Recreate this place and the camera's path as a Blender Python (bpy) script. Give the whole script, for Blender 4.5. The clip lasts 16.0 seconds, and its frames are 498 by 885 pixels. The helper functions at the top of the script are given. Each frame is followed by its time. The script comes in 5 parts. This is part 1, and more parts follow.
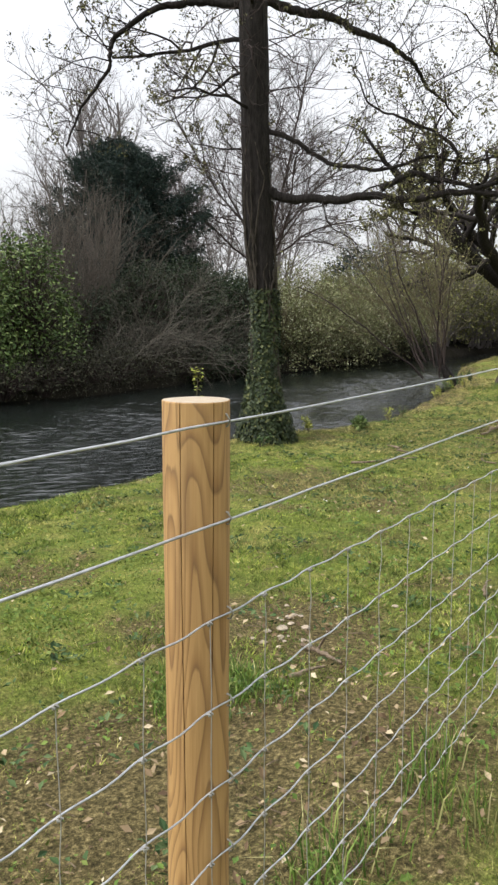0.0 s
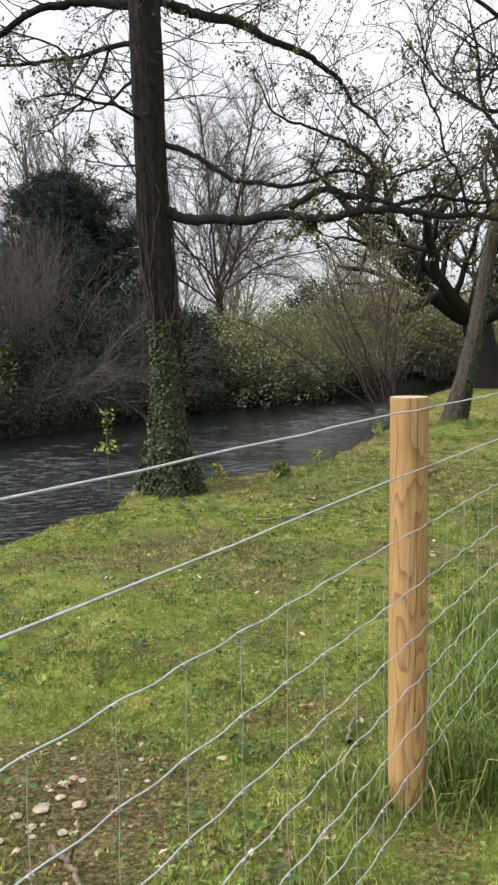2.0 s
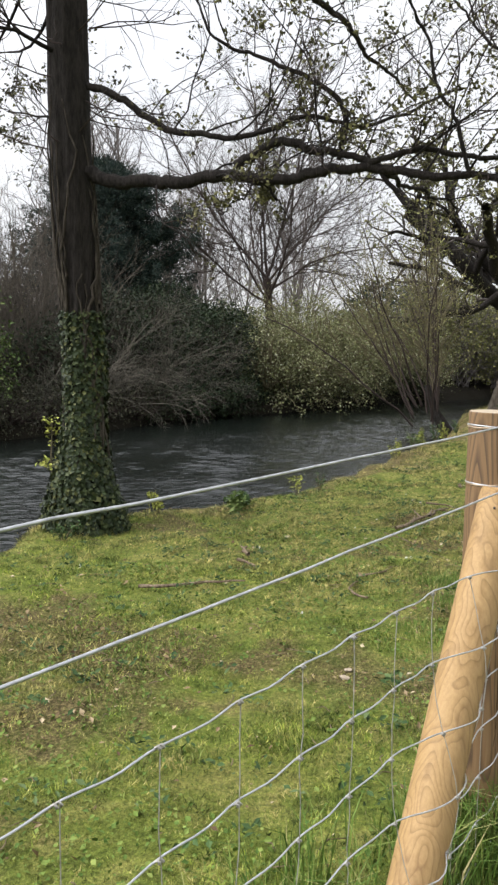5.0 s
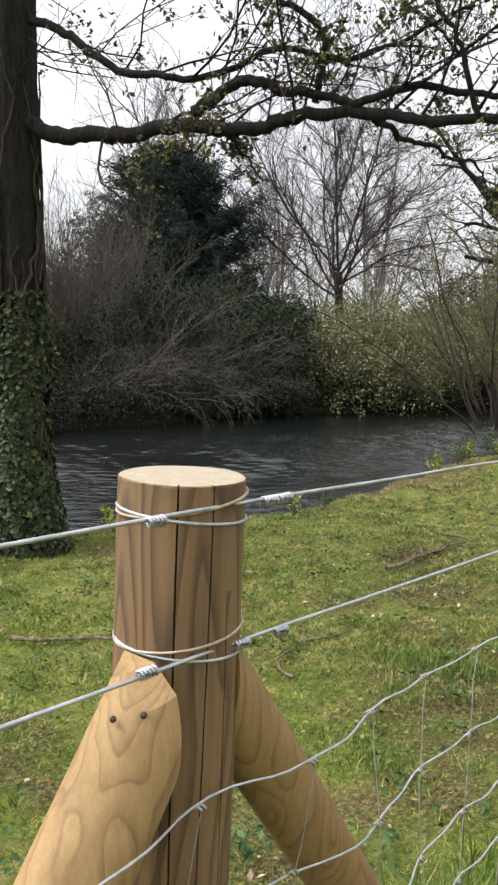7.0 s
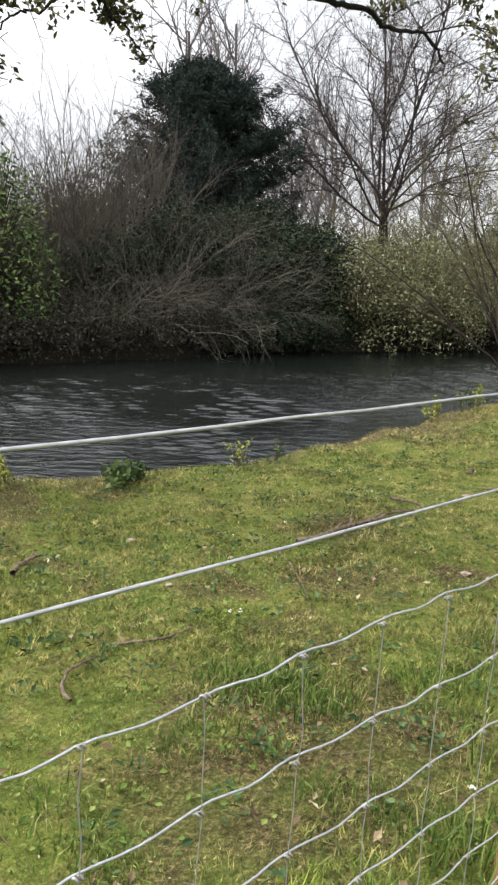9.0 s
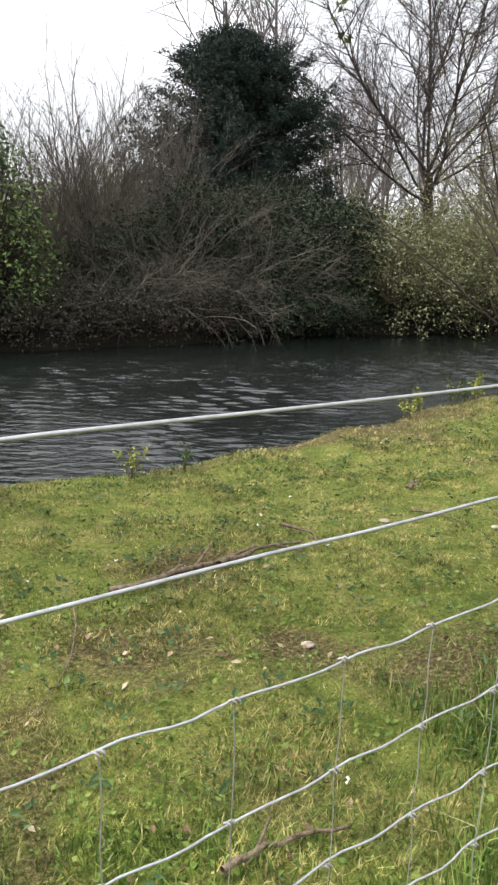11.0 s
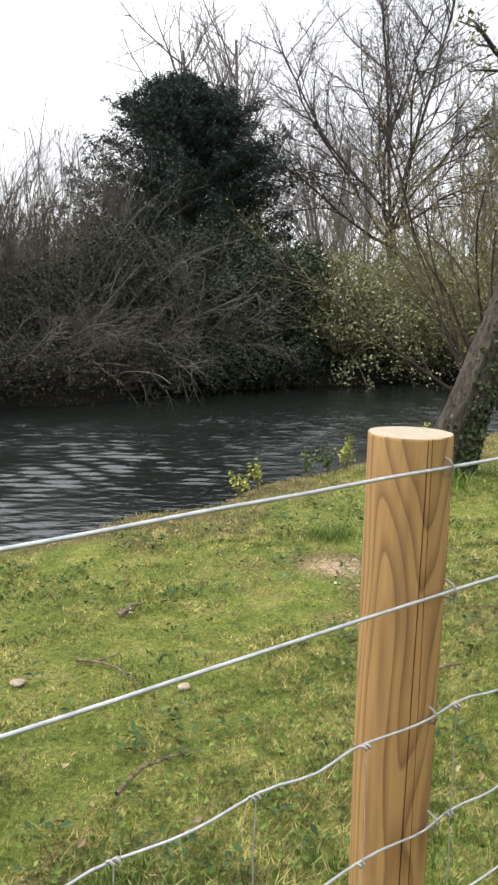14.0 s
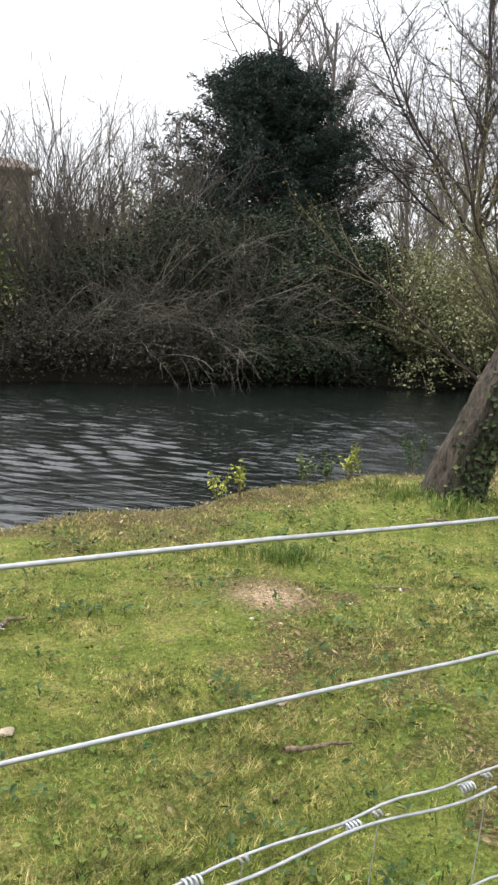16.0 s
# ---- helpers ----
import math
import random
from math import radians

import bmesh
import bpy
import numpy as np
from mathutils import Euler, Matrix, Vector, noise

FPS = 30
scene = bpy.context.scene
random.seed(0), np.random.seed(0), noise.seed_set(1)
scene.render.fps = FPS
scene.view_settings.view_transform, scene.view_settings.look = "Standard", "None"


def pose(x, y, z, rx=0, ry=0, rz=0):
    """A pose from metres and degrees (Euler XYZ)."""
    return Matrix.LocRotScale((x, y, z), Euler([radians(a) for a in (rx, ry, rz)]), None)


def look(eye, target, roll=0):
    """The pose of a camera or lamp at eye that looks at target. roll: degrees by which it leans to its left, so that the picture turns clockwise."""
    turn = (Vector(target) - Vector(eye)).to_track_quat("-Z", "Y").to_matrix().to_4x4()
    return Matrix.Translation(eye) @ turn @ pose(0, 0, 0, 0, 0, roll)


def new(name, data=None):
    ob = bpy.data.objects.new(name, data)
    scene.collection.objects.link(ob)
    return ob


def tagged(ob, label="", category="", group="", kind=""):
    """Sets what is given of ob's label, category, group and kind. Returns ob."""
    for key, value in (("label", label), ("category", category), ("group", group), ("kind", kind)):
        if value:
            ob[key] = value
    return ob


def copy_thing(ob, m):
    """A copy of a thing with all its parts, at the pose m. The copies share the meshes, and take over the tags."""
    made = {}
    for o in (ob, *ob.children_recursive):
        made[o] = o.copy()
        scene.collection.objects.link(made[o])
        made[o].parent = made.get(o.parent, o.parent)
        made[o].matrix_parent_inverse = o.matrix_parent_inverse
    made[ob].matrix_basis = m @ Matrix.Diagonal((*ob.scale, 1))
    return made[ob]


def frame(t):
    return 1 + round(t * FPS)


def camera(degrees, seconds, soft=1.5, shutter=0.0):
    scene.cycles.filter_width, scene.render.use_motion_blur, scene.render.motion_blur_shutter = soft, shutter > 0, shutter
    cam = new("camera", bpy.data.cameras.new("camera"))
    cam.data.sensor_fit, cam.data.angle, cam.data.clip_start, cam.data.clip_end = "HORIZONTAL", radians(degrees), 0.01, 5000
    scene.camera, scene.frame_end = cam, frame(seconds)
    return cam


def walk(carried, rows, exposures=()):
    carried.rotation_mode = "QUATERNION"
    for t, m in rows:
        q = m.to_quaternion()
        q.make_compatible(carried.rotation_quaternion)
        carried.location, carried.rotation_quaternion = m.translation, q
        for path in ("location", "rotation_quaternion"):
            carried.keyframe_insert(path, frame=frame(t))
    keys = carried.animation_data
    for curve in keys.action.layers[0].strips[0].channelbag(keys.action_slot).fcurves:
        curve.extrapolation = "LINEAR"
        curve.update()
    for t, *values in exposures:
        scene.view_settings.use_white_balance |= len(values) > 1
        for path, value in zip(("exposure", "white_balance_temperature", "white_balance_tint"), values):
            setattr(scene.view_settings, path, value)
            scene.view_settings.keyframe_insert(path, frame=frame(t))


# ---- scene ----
cam = camera(33.3, 16.0, soft=2.5)
PATH = [
    (0, (0.911, -0.688, 1.215), (2.574, 0.378, 0.909), -0.1),
    (0.5, (1.227, -0.672, 1.229), (2.914, 0.372, 0.973), -1.5),
    (1, (1.524, -0.686, 1.209), (3.219, 0.347, 0.967), -1.8),
    (1.5, (1.841, -0.705, 1.23), (3.534, 0.33, 0.984), -0.7),
    (2, (2.169, -0.675, 1.214), (3.879, 0.337, 0.987), -0.8),
    (2.5, (2.484, -0.678, 1.207), (4.224, 0.28, 0.969), -0.5),
    (3, (2.87, -0.67, 1.196), (4.606, 0.282, 0.917), -0.2),
    (3.5, (3.306, -0.63, 1.206), (5.018, 0.367, 0.927), -0.6),
    (4, (3.649, -0.664, 1.215), (5.322, 0.397, 0.945), -0.4),
    (6.5, (5.301, -0.547, 1.233), (6.823, 0.733, 1.025), 2.4),
    (7, (5.66, -0.562, 1.225), (7.145, 0.755, 0.982), 2.5),
    (7.5, (5.975, -0.555, 1.223), (7.451, 0.764, 0.937), 3.4),
    (8, (6.259, -0.531, 1.225), (7.696, 0.826, 0.915), 4.7),
    (8.5, (6.581, -0.596, 1.226), (7.97, 0.794, 0.855), 4.6),
    (9, (6.913, -0.608, 1.21), (8.286, 0.789, 0.806), 3.5),
    (9.5, (7.203, -0.608, 1.224), (8.567, 0.797, 0.82), 2.6),
    (12, (9.191, -0.583, 1.199), (10.358, 0.969, 0.717), 2.2),
    (12.5, (9.535, -0.593, 1.214), (10.695, 0.98, 0.779), 1.2),
    (13, (9.884, -0.572, 1.232), (11.067, 0.995, 0.843), 2.2),
    (13.5, (10.177, -0.534, 1.227), (11.384, 1.019, 0.861), 1.9),
    (14, (10.413, -0.576, 1.242), (11.643, 0.964, 0.9), 1.1),
    (14.5, (10.66, -0.619, 1.253), (11.886, 0.926, 0.919), 1.4),
    (15, (10.88, -0.598, 1.237), (12.087, 0.957, 0.883), 2.9),
    (15.5, (11.103, -0.536, 1.246), (12.24, 1.066, 0.872), 3.5),
    (16, (11.284, -0.538, 1.262), (12.35, 1.112, 0.884), 5.3),
]
walk(cam, [(t, look(eye, target, roll)) for t, eye, target, roll in PATH],
     exposures=[(0.0, 0.84), (4.0, 0.86), (7.0, 0.87), (9.0, 0.98), (12.5, 1.17), (16.0, 1.18)])


# ---- light: bright overcast sky, low soft sun behind the veil ----
world = bpy.data.worlds.new("overcast")
scene.world = world
world.use_nodes = True
wn, wl = world.node_tree.nodes, world.node_tree.links
sky = wn.new("ShaderNodeTexSky")
sky.sky_type, sky.sun_disc = "NISHITA", False
sky.sun_elevation, sky.sun_rotation = radians(46), radians(318)
coord = wn.new("ShaderNodeTexCoord")
cloud = wn.new("ShaderNodeTexNoise")
cloud.inputs["Scale"].default_value, cloud.inputs["Detail"].default_value = 2.2, 5
cramp = wn.new("ShaderNodeValToRGB")
cramp.color_ramp.elements[0].position, cramp.color_ramp.elements[1].position = 0.3, 0.7
cramp.color_ramp.elements[0].color, cramp.color_ramp.elements[1].color = (6.0, 6.1, 6.45, 1), (8.0, 8.0, 8.05, 1)
wmix = wn.new("ShaderNodeMix")
wmix.data_type = "RGBA"
wmix.inputs["Factor"].default_value = 0.9
wl.new(coord.outputs["Generated"], cloud.inputs["Vector"])
wl.new(cloud.outputs["Fac"], cramp.inputs["Fac"])
wl.new(sky.outputs["Color"], wmix.inputs["A"])
wl.new(cramp.outputs["Color"], wmix.inputs["B"])
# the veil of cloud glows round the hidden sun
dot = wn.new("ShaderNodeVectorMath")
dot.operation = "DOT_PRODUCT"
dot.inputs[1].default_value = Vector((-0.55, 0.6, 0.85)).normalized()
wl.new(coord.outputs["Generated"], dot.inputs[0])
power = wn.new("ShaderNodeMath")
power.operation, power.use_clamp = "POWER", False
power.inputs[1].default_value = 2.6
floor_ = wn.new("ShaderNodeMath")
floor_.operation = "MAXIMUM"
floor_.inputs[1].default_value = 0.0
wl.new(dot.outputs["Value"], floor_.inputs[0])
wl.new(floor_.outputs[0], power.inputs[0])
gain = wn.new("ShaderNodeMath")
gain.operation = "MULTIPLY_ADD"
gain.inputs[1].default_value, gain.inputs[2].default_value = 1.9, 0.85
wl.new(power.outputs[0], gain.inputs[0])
lit = wn.new("ShaderNodeVectorMath")
lit.operation = "SCALE"
wl.new(wmix.outputs["Result"], lit.inputs[0])
# an overcast sky is dimmer and greyer low down than overhead
split = wn.new("ShaderNodeSeparateXYZ")
wl.new(coord.outputs["Generated"], split.inputs[0])
rise = wn.new("ShaderNodeMapRange")
rise.inputs["From Min"].default_value, rise.inputs["From Max"].default_value = 0.05, 0.6
rise.inputs["To Min"].default_value, rise.inputs["To Max"].default_value = 0.78, 1.25
wl.new(split.outputs["Z"], rise.inputs["Value"])
both = wn.new("ShaderNodeMath")
both.operation = "MULTIPLY"
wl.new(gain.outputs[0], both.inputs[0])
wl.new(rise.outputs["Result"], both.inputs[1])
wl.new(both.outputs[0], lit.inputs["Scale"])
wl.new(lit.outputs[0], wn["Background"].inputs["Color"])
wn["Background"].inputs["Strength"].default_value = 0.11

sun = new("sun", bpy.data.lights.new("sun", "SUN"))
sun.data.energy, sun.data.angle, sun.data.color = 1.5, radians(22), (1.0, 0.95, 0.87)
sun.matrix_world = look((-11, 12, 17), (0, 0, 0))

# ---- materials ----


def nodes_of(name, rough=0.8, metal=0.0):
    m = bpy.data.materials.new(name)
    m.use_nodes = True
    nt = m.node_tree
    b = nt.nodes["Principled BSDF"]
    b.inputs["Roughness"].default_value, b.inputs["Metallic"].default_value = rough, metal
    return m, nt, b


def node(nt, kind, **values):
    n = nt.nodes.new(kind)
    for key, v in values.items():
        n.inputs[key.replace("_", " ")].default_value = v
    return n


def ramp(nt, source, stops):
    r = nt.nodes.new("ShaderNodeValToRGB")
    while len(r.color_ramp.elements) < len(stops):
        r.color_ramp.elements.new(0.5)
    for e, (p, c) in zip(r.color_ramp.elements, stops):
        e.position, e.color = p, (*c, 1)
    nt.links.new(source, r.inputs["Fac"])
    return r.outputs["Color"]


def mixed(nt, fac, a, b, blend="MIX"):
    m = nt.nodes.new("ShaderNodeMix")
    m.data_type, m.blend_type = "RGBA", blend
    for value, sock in ((fac, m.inputs["Factor"]), (a, m.inputs["A"]), (b, m.inputs["B"])):
        if isinstance(value, (int, float)):
            sock.default_value = value
        elif isinstance(value, tuple):
            sock.default_value = (*value, 1)
        else:
            nt.links.new(value, sock)
    return m.outputs["Result"]


def bumped(nt, b, height, strength=0.4, distance=0.01):
    n = node(nt, "ShaderNodeBump", Strength=strength, Distance=distance)
    nt.links.new(height, n.inputs["Height"])
    nt.links.new(n.outputs["Normal"], b.inputs["Normal"])


def coords(nt, scale=(1, 1, 1), out="Object"):
    c = nt.nodes.new("ShaderNodeTexCoord")
    m = node(nt, "ShaderNodeMapping", Scale=scale)
    nt.links.new(c.outputs[out], m.inputs["Vector"])
    return m.outputs["Vector"]


def noisy(nt, vec, scale, detail=4.0, rough=0.6):
    n = node(nt, "ShaderNodeTexNoise", Scale=scale, Detail=detail, Roughness=rough)
    nt.links.new(vec, n.inputs["Vector"])
    return n.outputs["Fac"]


def bark_material(name, dark, light, moss=None):
    m, nt, b = nodes_of(name, 0.9)
    v = coords(nt, (1, 1, 0.22))
    fine = noisy(nt, v, 38, 5, 0.7)
    wide = noisy(nt, coords(nt), 3, 3)
    c = ramp(nt, fine, [(0.33, dark), (0.66, light)])
    if moss:
        c = mixed(nt, ramp(nt, wide, [(0.5, (0, 0, 0)), (0.68, (0.6, 0.6, 0.6))]), c, moss)
    nt.links.new(c, b.inputs["Base Color"])
    b.inputs["Specular IOR Level"].default_value = 0.12
    bumped(nt, b, fine, 0.9, 0.03)
    return m


def leaf_material(name, stops, rough=0.55, shine=0.0):
    m, nt, b = nodes_of(name, rough)
    g = nt.nodes.new("ShaderNodeNewGeometry")
    c = ramp(nt, g.outputs["Random Per Island"], stops)
    wide = noisy(nt, coords(nt), 0.9, 3)
    c = mixed(nt, 1.0, c, ramp(nt, wide, [(0.3, (0.7, 0.7, 0.7)), (0.7, (1.0, 1.0, 1.0))]), "MULTIPLY")
    nt.links.new(c, b.inputs["Base Color"])
    b.inputs["Specular IOR Level"].default_value = 0.12 + shine
    return m


def lawn_material(name, stops, rough=0.6):
    """Blades in mixed greens, with straw-coloured drifts a hand or two wide."""
    m, nt, b = nodes_of(name, rough)
    g = nt.nodes.new("ShaderNodeNewGeometry")
    c = ramp(nt, g.outputs["Random Per Island"], stops)
    v = coords(nt)
    drift, tuft = noisy(nt, v, 1.7, 6, 0.7), noisy(nt, v, 9, 4, 0.65)
    # the turf is drier further along the walk
    sep = nt.nodes.new("ShaderNodeSeparateXYZ")
    nt.links.new(v, sep.inputs[0])
    dry = nt.nodes.new("ShaderNodeMapRange")
    dry.inputs["From Min"].default_value, dry.inputs["From Max"].default_value = 4.0, 12.0
    dry.inputs["To Min"].default_value, dry.inputs["To Max"].default_value = -0.04, 0.23
    nt.links.new(sep.outputs["X"], dry.inputs["Value"])
    sum_ = nt.nodes.new("ShaderNodeMath")
    sum_.operation = "ADD"
    nt.links.new(drift, sum_.inputs[0])
    nt.links.new(dry.outputs["Result"], sum_.inputs[1])
    c = mixed(nt, ramp(nt, sum_.outputs[0], [(0.5, (0, 0, 0)), (0.66, (0.7, 0.7, 0.7))]), c, (0.42, 0.34, 0.175))
    # random dark clumps; shadowed gaps between tufts are put into the colour too
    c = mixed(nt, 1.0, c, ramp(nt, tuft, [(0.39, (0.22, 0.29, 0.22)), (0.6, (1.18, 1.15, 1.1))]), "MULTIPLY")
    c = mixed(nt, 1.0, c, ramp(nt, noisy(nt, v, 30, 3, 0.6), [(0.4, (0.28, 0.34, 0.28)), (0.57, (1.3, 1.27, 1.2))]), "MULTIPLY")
    nt.links.new(c, b.inputs["Base Color"])
    # thin blades let light through from behind
    glow = nt.nodes.new("ShaderNodeBsdfTranslucent")
    nt.links.new(c, glow.inputs["Color"])
    blend = nt.nodes.new("ShaderNodeMixShader")
    blend.inputs["Fac"].default_value = 0.2
    nt.links.new(b.outputs["BSDF"], blend.inputs[1])
    nt.links.new(glow.outputs["BSDF"], blend.inputs[2])
    nt.links.new(blend.outputs["Shader"], nt.nodes["Material Output"].inputs["Surface"])
    b.inputs["Specular IOR Level"].default_value = 0.12
    return m


def twig_material(name, a, c2):
    m, nt, b = nodes_of(name, 0.85)
    g = nt.nodes.new("ShaderNodeNewGeometry")
    c = ramp(nt, g.outputs["Random Per Island"], [(0.0, a), (1.0, c2)])
    f = noisy(nt, coords(nt), 30, 3)
    c = mixed(nt, 0.5, c, ramp(nt, f, [(0.3, tuple(x * 0.6 for x in a)), (0.7, c2)]))
    nt.links.new(c, b.inputs["Base Color"])
    b.inputs["Specular IOR Level"].default_value = 0.15
    return m


def wood_material(name, pale, mid, dark):
    """Peeled pine: the year rings cut the round surface in long flames and nested ovals."""
    m, nt, b = nodes_of(name, 0.7)
    info = nt.nodes.new("ShaderNodeObjectInfo")
    shift = nt.nodes.new("ShaderNodeVectorMath")
    shift.operation = "MULTIPLY_ADD"
    shift.inputs[0].default_value = (7.0, 3.0, 5.0)
    nt.links.new(info.outputs["Random"], shift.inputs[1])
    nt.links.new(coords(nt, (1, 1, 0.17)), shift.inputs[2])
    v = shift.outputs[0]
    field = noisy(nt, v, 10.5, 1.4, 0.45)
    rings = nt.nodes.new("ShaderNodeMath")
    rings.operation = "MULTIPLY"
    rings.inputs[1].default_value = 17.0
    nt.links.new(field, rings.inputs[0])
    saw = nt.nodes.new("ShaderNodeMath")
    saw.operation = "FRACT"
    nt.links.new(rings.outputs[0], saw.inputs[0])
    grain = noisy(nt, coords(nt, (1, 1, 0.03)), 150, 4, 0.65)
    blotch = noisy(nt, v, 5, 3)
    c = ramp(nt, saw.outputs[0], [(0.0, pale), (0.45, pale), (0.8, mid), (0.92, mixed_tuple(mid, dark, 0.7)), (1.0, pale)])
    c = mixed(nt, 0.3, c, ramp(nt, blotch, [(0.35, mid), (0.65, pale)]))
    stain = noisy(nt, coords(nt, (1, 1, 0.12)), 17, 3, 0.6)
    c = mixed(nt, ramp(nt, stain, [(0.56, (0, 0, 0)), (0.74, (0.55, 0.55, 0.55))]), c, dark)
    # a few knots
    k = node(nt, "ShaderNodeTexVoronoi", Scale=6.5)
    nt.links.new(shift.outputs[0], k.inputs["Vector"])
    c = mixed(nt, ramp(nt, k.outputs["Distance"], [(0.05, (0.8, 0.8, 0.8)), (0.1, (0, 0, 0))]), c, dark)
    c = mixed(nt, 0.5, c, ramp(nt, grain, [(0.3, (0.6, 0.5, 0.4)), (0.65, (1, 1, 1))]), "MULTIPLY")
    c = mixed(nt, 1.0, c, ramp(nt, info.outputs["Random"], [(0.0, (0.86, 0.83, 0.78)), (1.0, (1, 1, 1))]), "MULTIPLY")
    nt.links.new(c, b.inputs["Base Color"])
    bumped(nt, b, grain, 0.3, 0.003)
    return m


def mixed_tuple(a, b, f):
    return tuple(p + (q - p) * f for p, q in zip(a, b))


def end_grain_material():
    m, nt, b = nodes_of("sawn end grain", 0.8)
    w = node(nt, "ShaderNodeTexWave", Scale=55.0, Distortion=1.2, Detail=2.0)
    w.wave_type, w.rings_direction = "RINGS", "Z"
    nt.links.new(coords(nt), w.inputs["Vector"])
    f = noisy(nt, coords(nt), 60, 3)
    c = mixed(nt, 0.72, ramp(nt, w.outputs["Fac"], [(0.2, (0.254, 0.201, 0.135)), (0.8, (0.336, 0.279, 0.205))]), ramp(nt, f, [(0.3, (0.254, 0.205, 0.139)), (0.7, (0.344, 0.291, 0.217))]))
    nt.links.new(c, b.inputs["Base Color"])
    bumped(nt, b, f, 0.3, 0.003)
    return m


def ground_material():
    m, nt, b = nodes_of("lawn and soil", 0.95)
    v = coords(nt)
    mid, fine = noisy(nt, v, 5, 5, 0.7), noisy(nt, v, 60, 5, 0.8)
    bare = nt.nodes.new("ShaderNodeAttribute")
    bare.attribute_name = "bare"
    green = ramp(nt, mid, [(0.3, (0.09, 0.132, 0.027)), (0.5, (0.18, 0.212, 0.05)), (0.7, (0.31, 0.29, 0.105))])
    soil = ramp(nt, fine, [(0.3, (0.035, 0.026, 0.016)), (0.5, (0.12, 0.088, 0.048)), (0.7, (0.30, 0.24, 0.14))])
    edge = nt.nodes.new("ShaderNodeMath")
    edge.operation = "MULTIPLY_ADD"
    edge.inputs[1].default_value = 0.8
    nt.links.new(mid, edge.inputs[0])
    nt.links.new(bare.outputs["Fac"], edge.inputs[2])
    c = mixed(nt, ramp(nt, edge.outputs[0], [(0.62, (0, 0, 0)), (0.95, (0.9, 0.9, 0.9))]), green, soil)
    sand = nt.nodes.new("ShaderNodeAttribute")
    sand.attribute_name = "sand"
    c = mixed(nt, sand.outputs["Fac"], c, ramp(nt, fine, [(0.3, (0.34, 0.22, 0.16)), (0.7, (0.62, 0.47, 0.37))]))
    # dark wet mud and leaf mould, with the shade under the bushes painted in
    mud_shade = nt.nodes.new("ShaderNodeAttribute")
    mud_shade.attribute_name = "mould_and_shade"
    c = mixed(nt, mud_shade.outputs["Fac"], c, ramp(nt, fine, [(0.3, (0.007, 0.006, 0.005)), (0.7, (0.024, 0.02, 0.014))]))
    grit = noisy(nt, v, 190, 3, 0.8)
    c = mixed(nt, 0.85, c, ramp(nt, fine, [(0.32, (0.25, 0.27, 0.25)), (0.68, (1.4, 1.35, 1.2))]), "MULTIPLY")
    c = mixed(nt, 0.7, c, ramp(nt, grit, [(0.35, (0.35, 0.4, 0.35)), (0.65, (1.3, 1.3, 1.2))]), "MULTIPLY")
    nt.links.new(c, b.inputs["Base Color"])
    b.inputs["Specular IOR Level"].default_value = 0.1
    bumped(nt, b, fine, 0.8, 0.03)
    return m


def water_material():
    m, nt, b = nodes_of("dark pond water", 0.04)
    b.inputs["Base Color"].default_value = (0.006, 0.008, 0.007, 1)
    b.inputs["IOR"].default_value = 1.33
    turned = node(nt, "ShaderNodeMapping", Rotation=(0, 0, 0.62))
    nt.links.new(coords(nt), turned.inputs["Vector"])
    drawn = node(nt, "ShaderNodeMapping", Scale=(1.9, 4.0, 1))
    nt.links.new(turned.outputs["Vector"], drawn.inputs["Vector"])
    swell = noisy(nt, drawn.outputs["Vector"], 1.1, 2, 0.5)
    rip = noisy(nt, drawn.outputs["Vector"], 2.7, 2, 0.55)
    calm = ramp(nt, noisy(nt, coords(nt, (1, 1, 1)), 0.2, 2), [(0.4, (0.4, 0.4, 0.4)), (0.58, (1, 1, 1))])
    fine = noisy(nt, drawn.outputs["Vector"], 5.0, 2, 0.5)
    h = mixed(nt, 0.35, mixed(nt, 0.5, swell, rip), fine)
    h = mixed(nt, 1.0, h, calm, "MULTIPLY")
    bumped(nt, b, h, 1.0, 0.036)
    return m


def plain(name, a, c2, scale=20, rough=0.7, metal=0.0, bump=0.2):
    m, nt, b = nodes_of(name, rough, metal)
    f = noisy(nt, coords(nt), scale, 4, 0.65)
    nt.links.new(ramp(nt, f, [(0.3, a), (0.7, c2)]), b.inputs["Base Color"])
    bumped(nt, b, f, bump, 0.01)
    return m


M_GROUND, M_WATER = ground_material(), water_material()
M_BARK = bark_material("dark ridged bark", (0.009, 0.0078, 0.007), (0.031, 0.0265, 0.024))
M_BARK_LEAN = bark_material("grey-brown fissured bark", (0.012, 0.01, 0.008), (0.078, 0.066, 0.052))
M_TWIG = twig_material("dark twigs", (0.03, 0.022, 0.019), (0.06, 0.045, 0.04))
M_TWIG_MID = twig_material("dark grey-brown twigs", (0.036, 0.03, 0.028), (0.09, 0.077, 0.07))
M_TWIG_GREY = twig_material("grey bare twigs", (0.04, 0.036, 0.03), (0.15, 0.136, 0.11))
M_HOLLY = leaf_material("dark holly leaves", [(0, (0.01, 0.018, 0.009)), (0.7, (0.024, 0.04, 0.018)), (1, (0.055, 0.07, 0.032))], 0.55)
M_TWIG_BROWN = twig_material("brown hazel stems", (0.042, 0.036, 0.031), (0.145, 0.125, 0.103))
M_TWIG_FAR = twig_material("far grey-brown twigs", (0.075, 0.066, 0.064), (0.17, 0.15, 0.146))
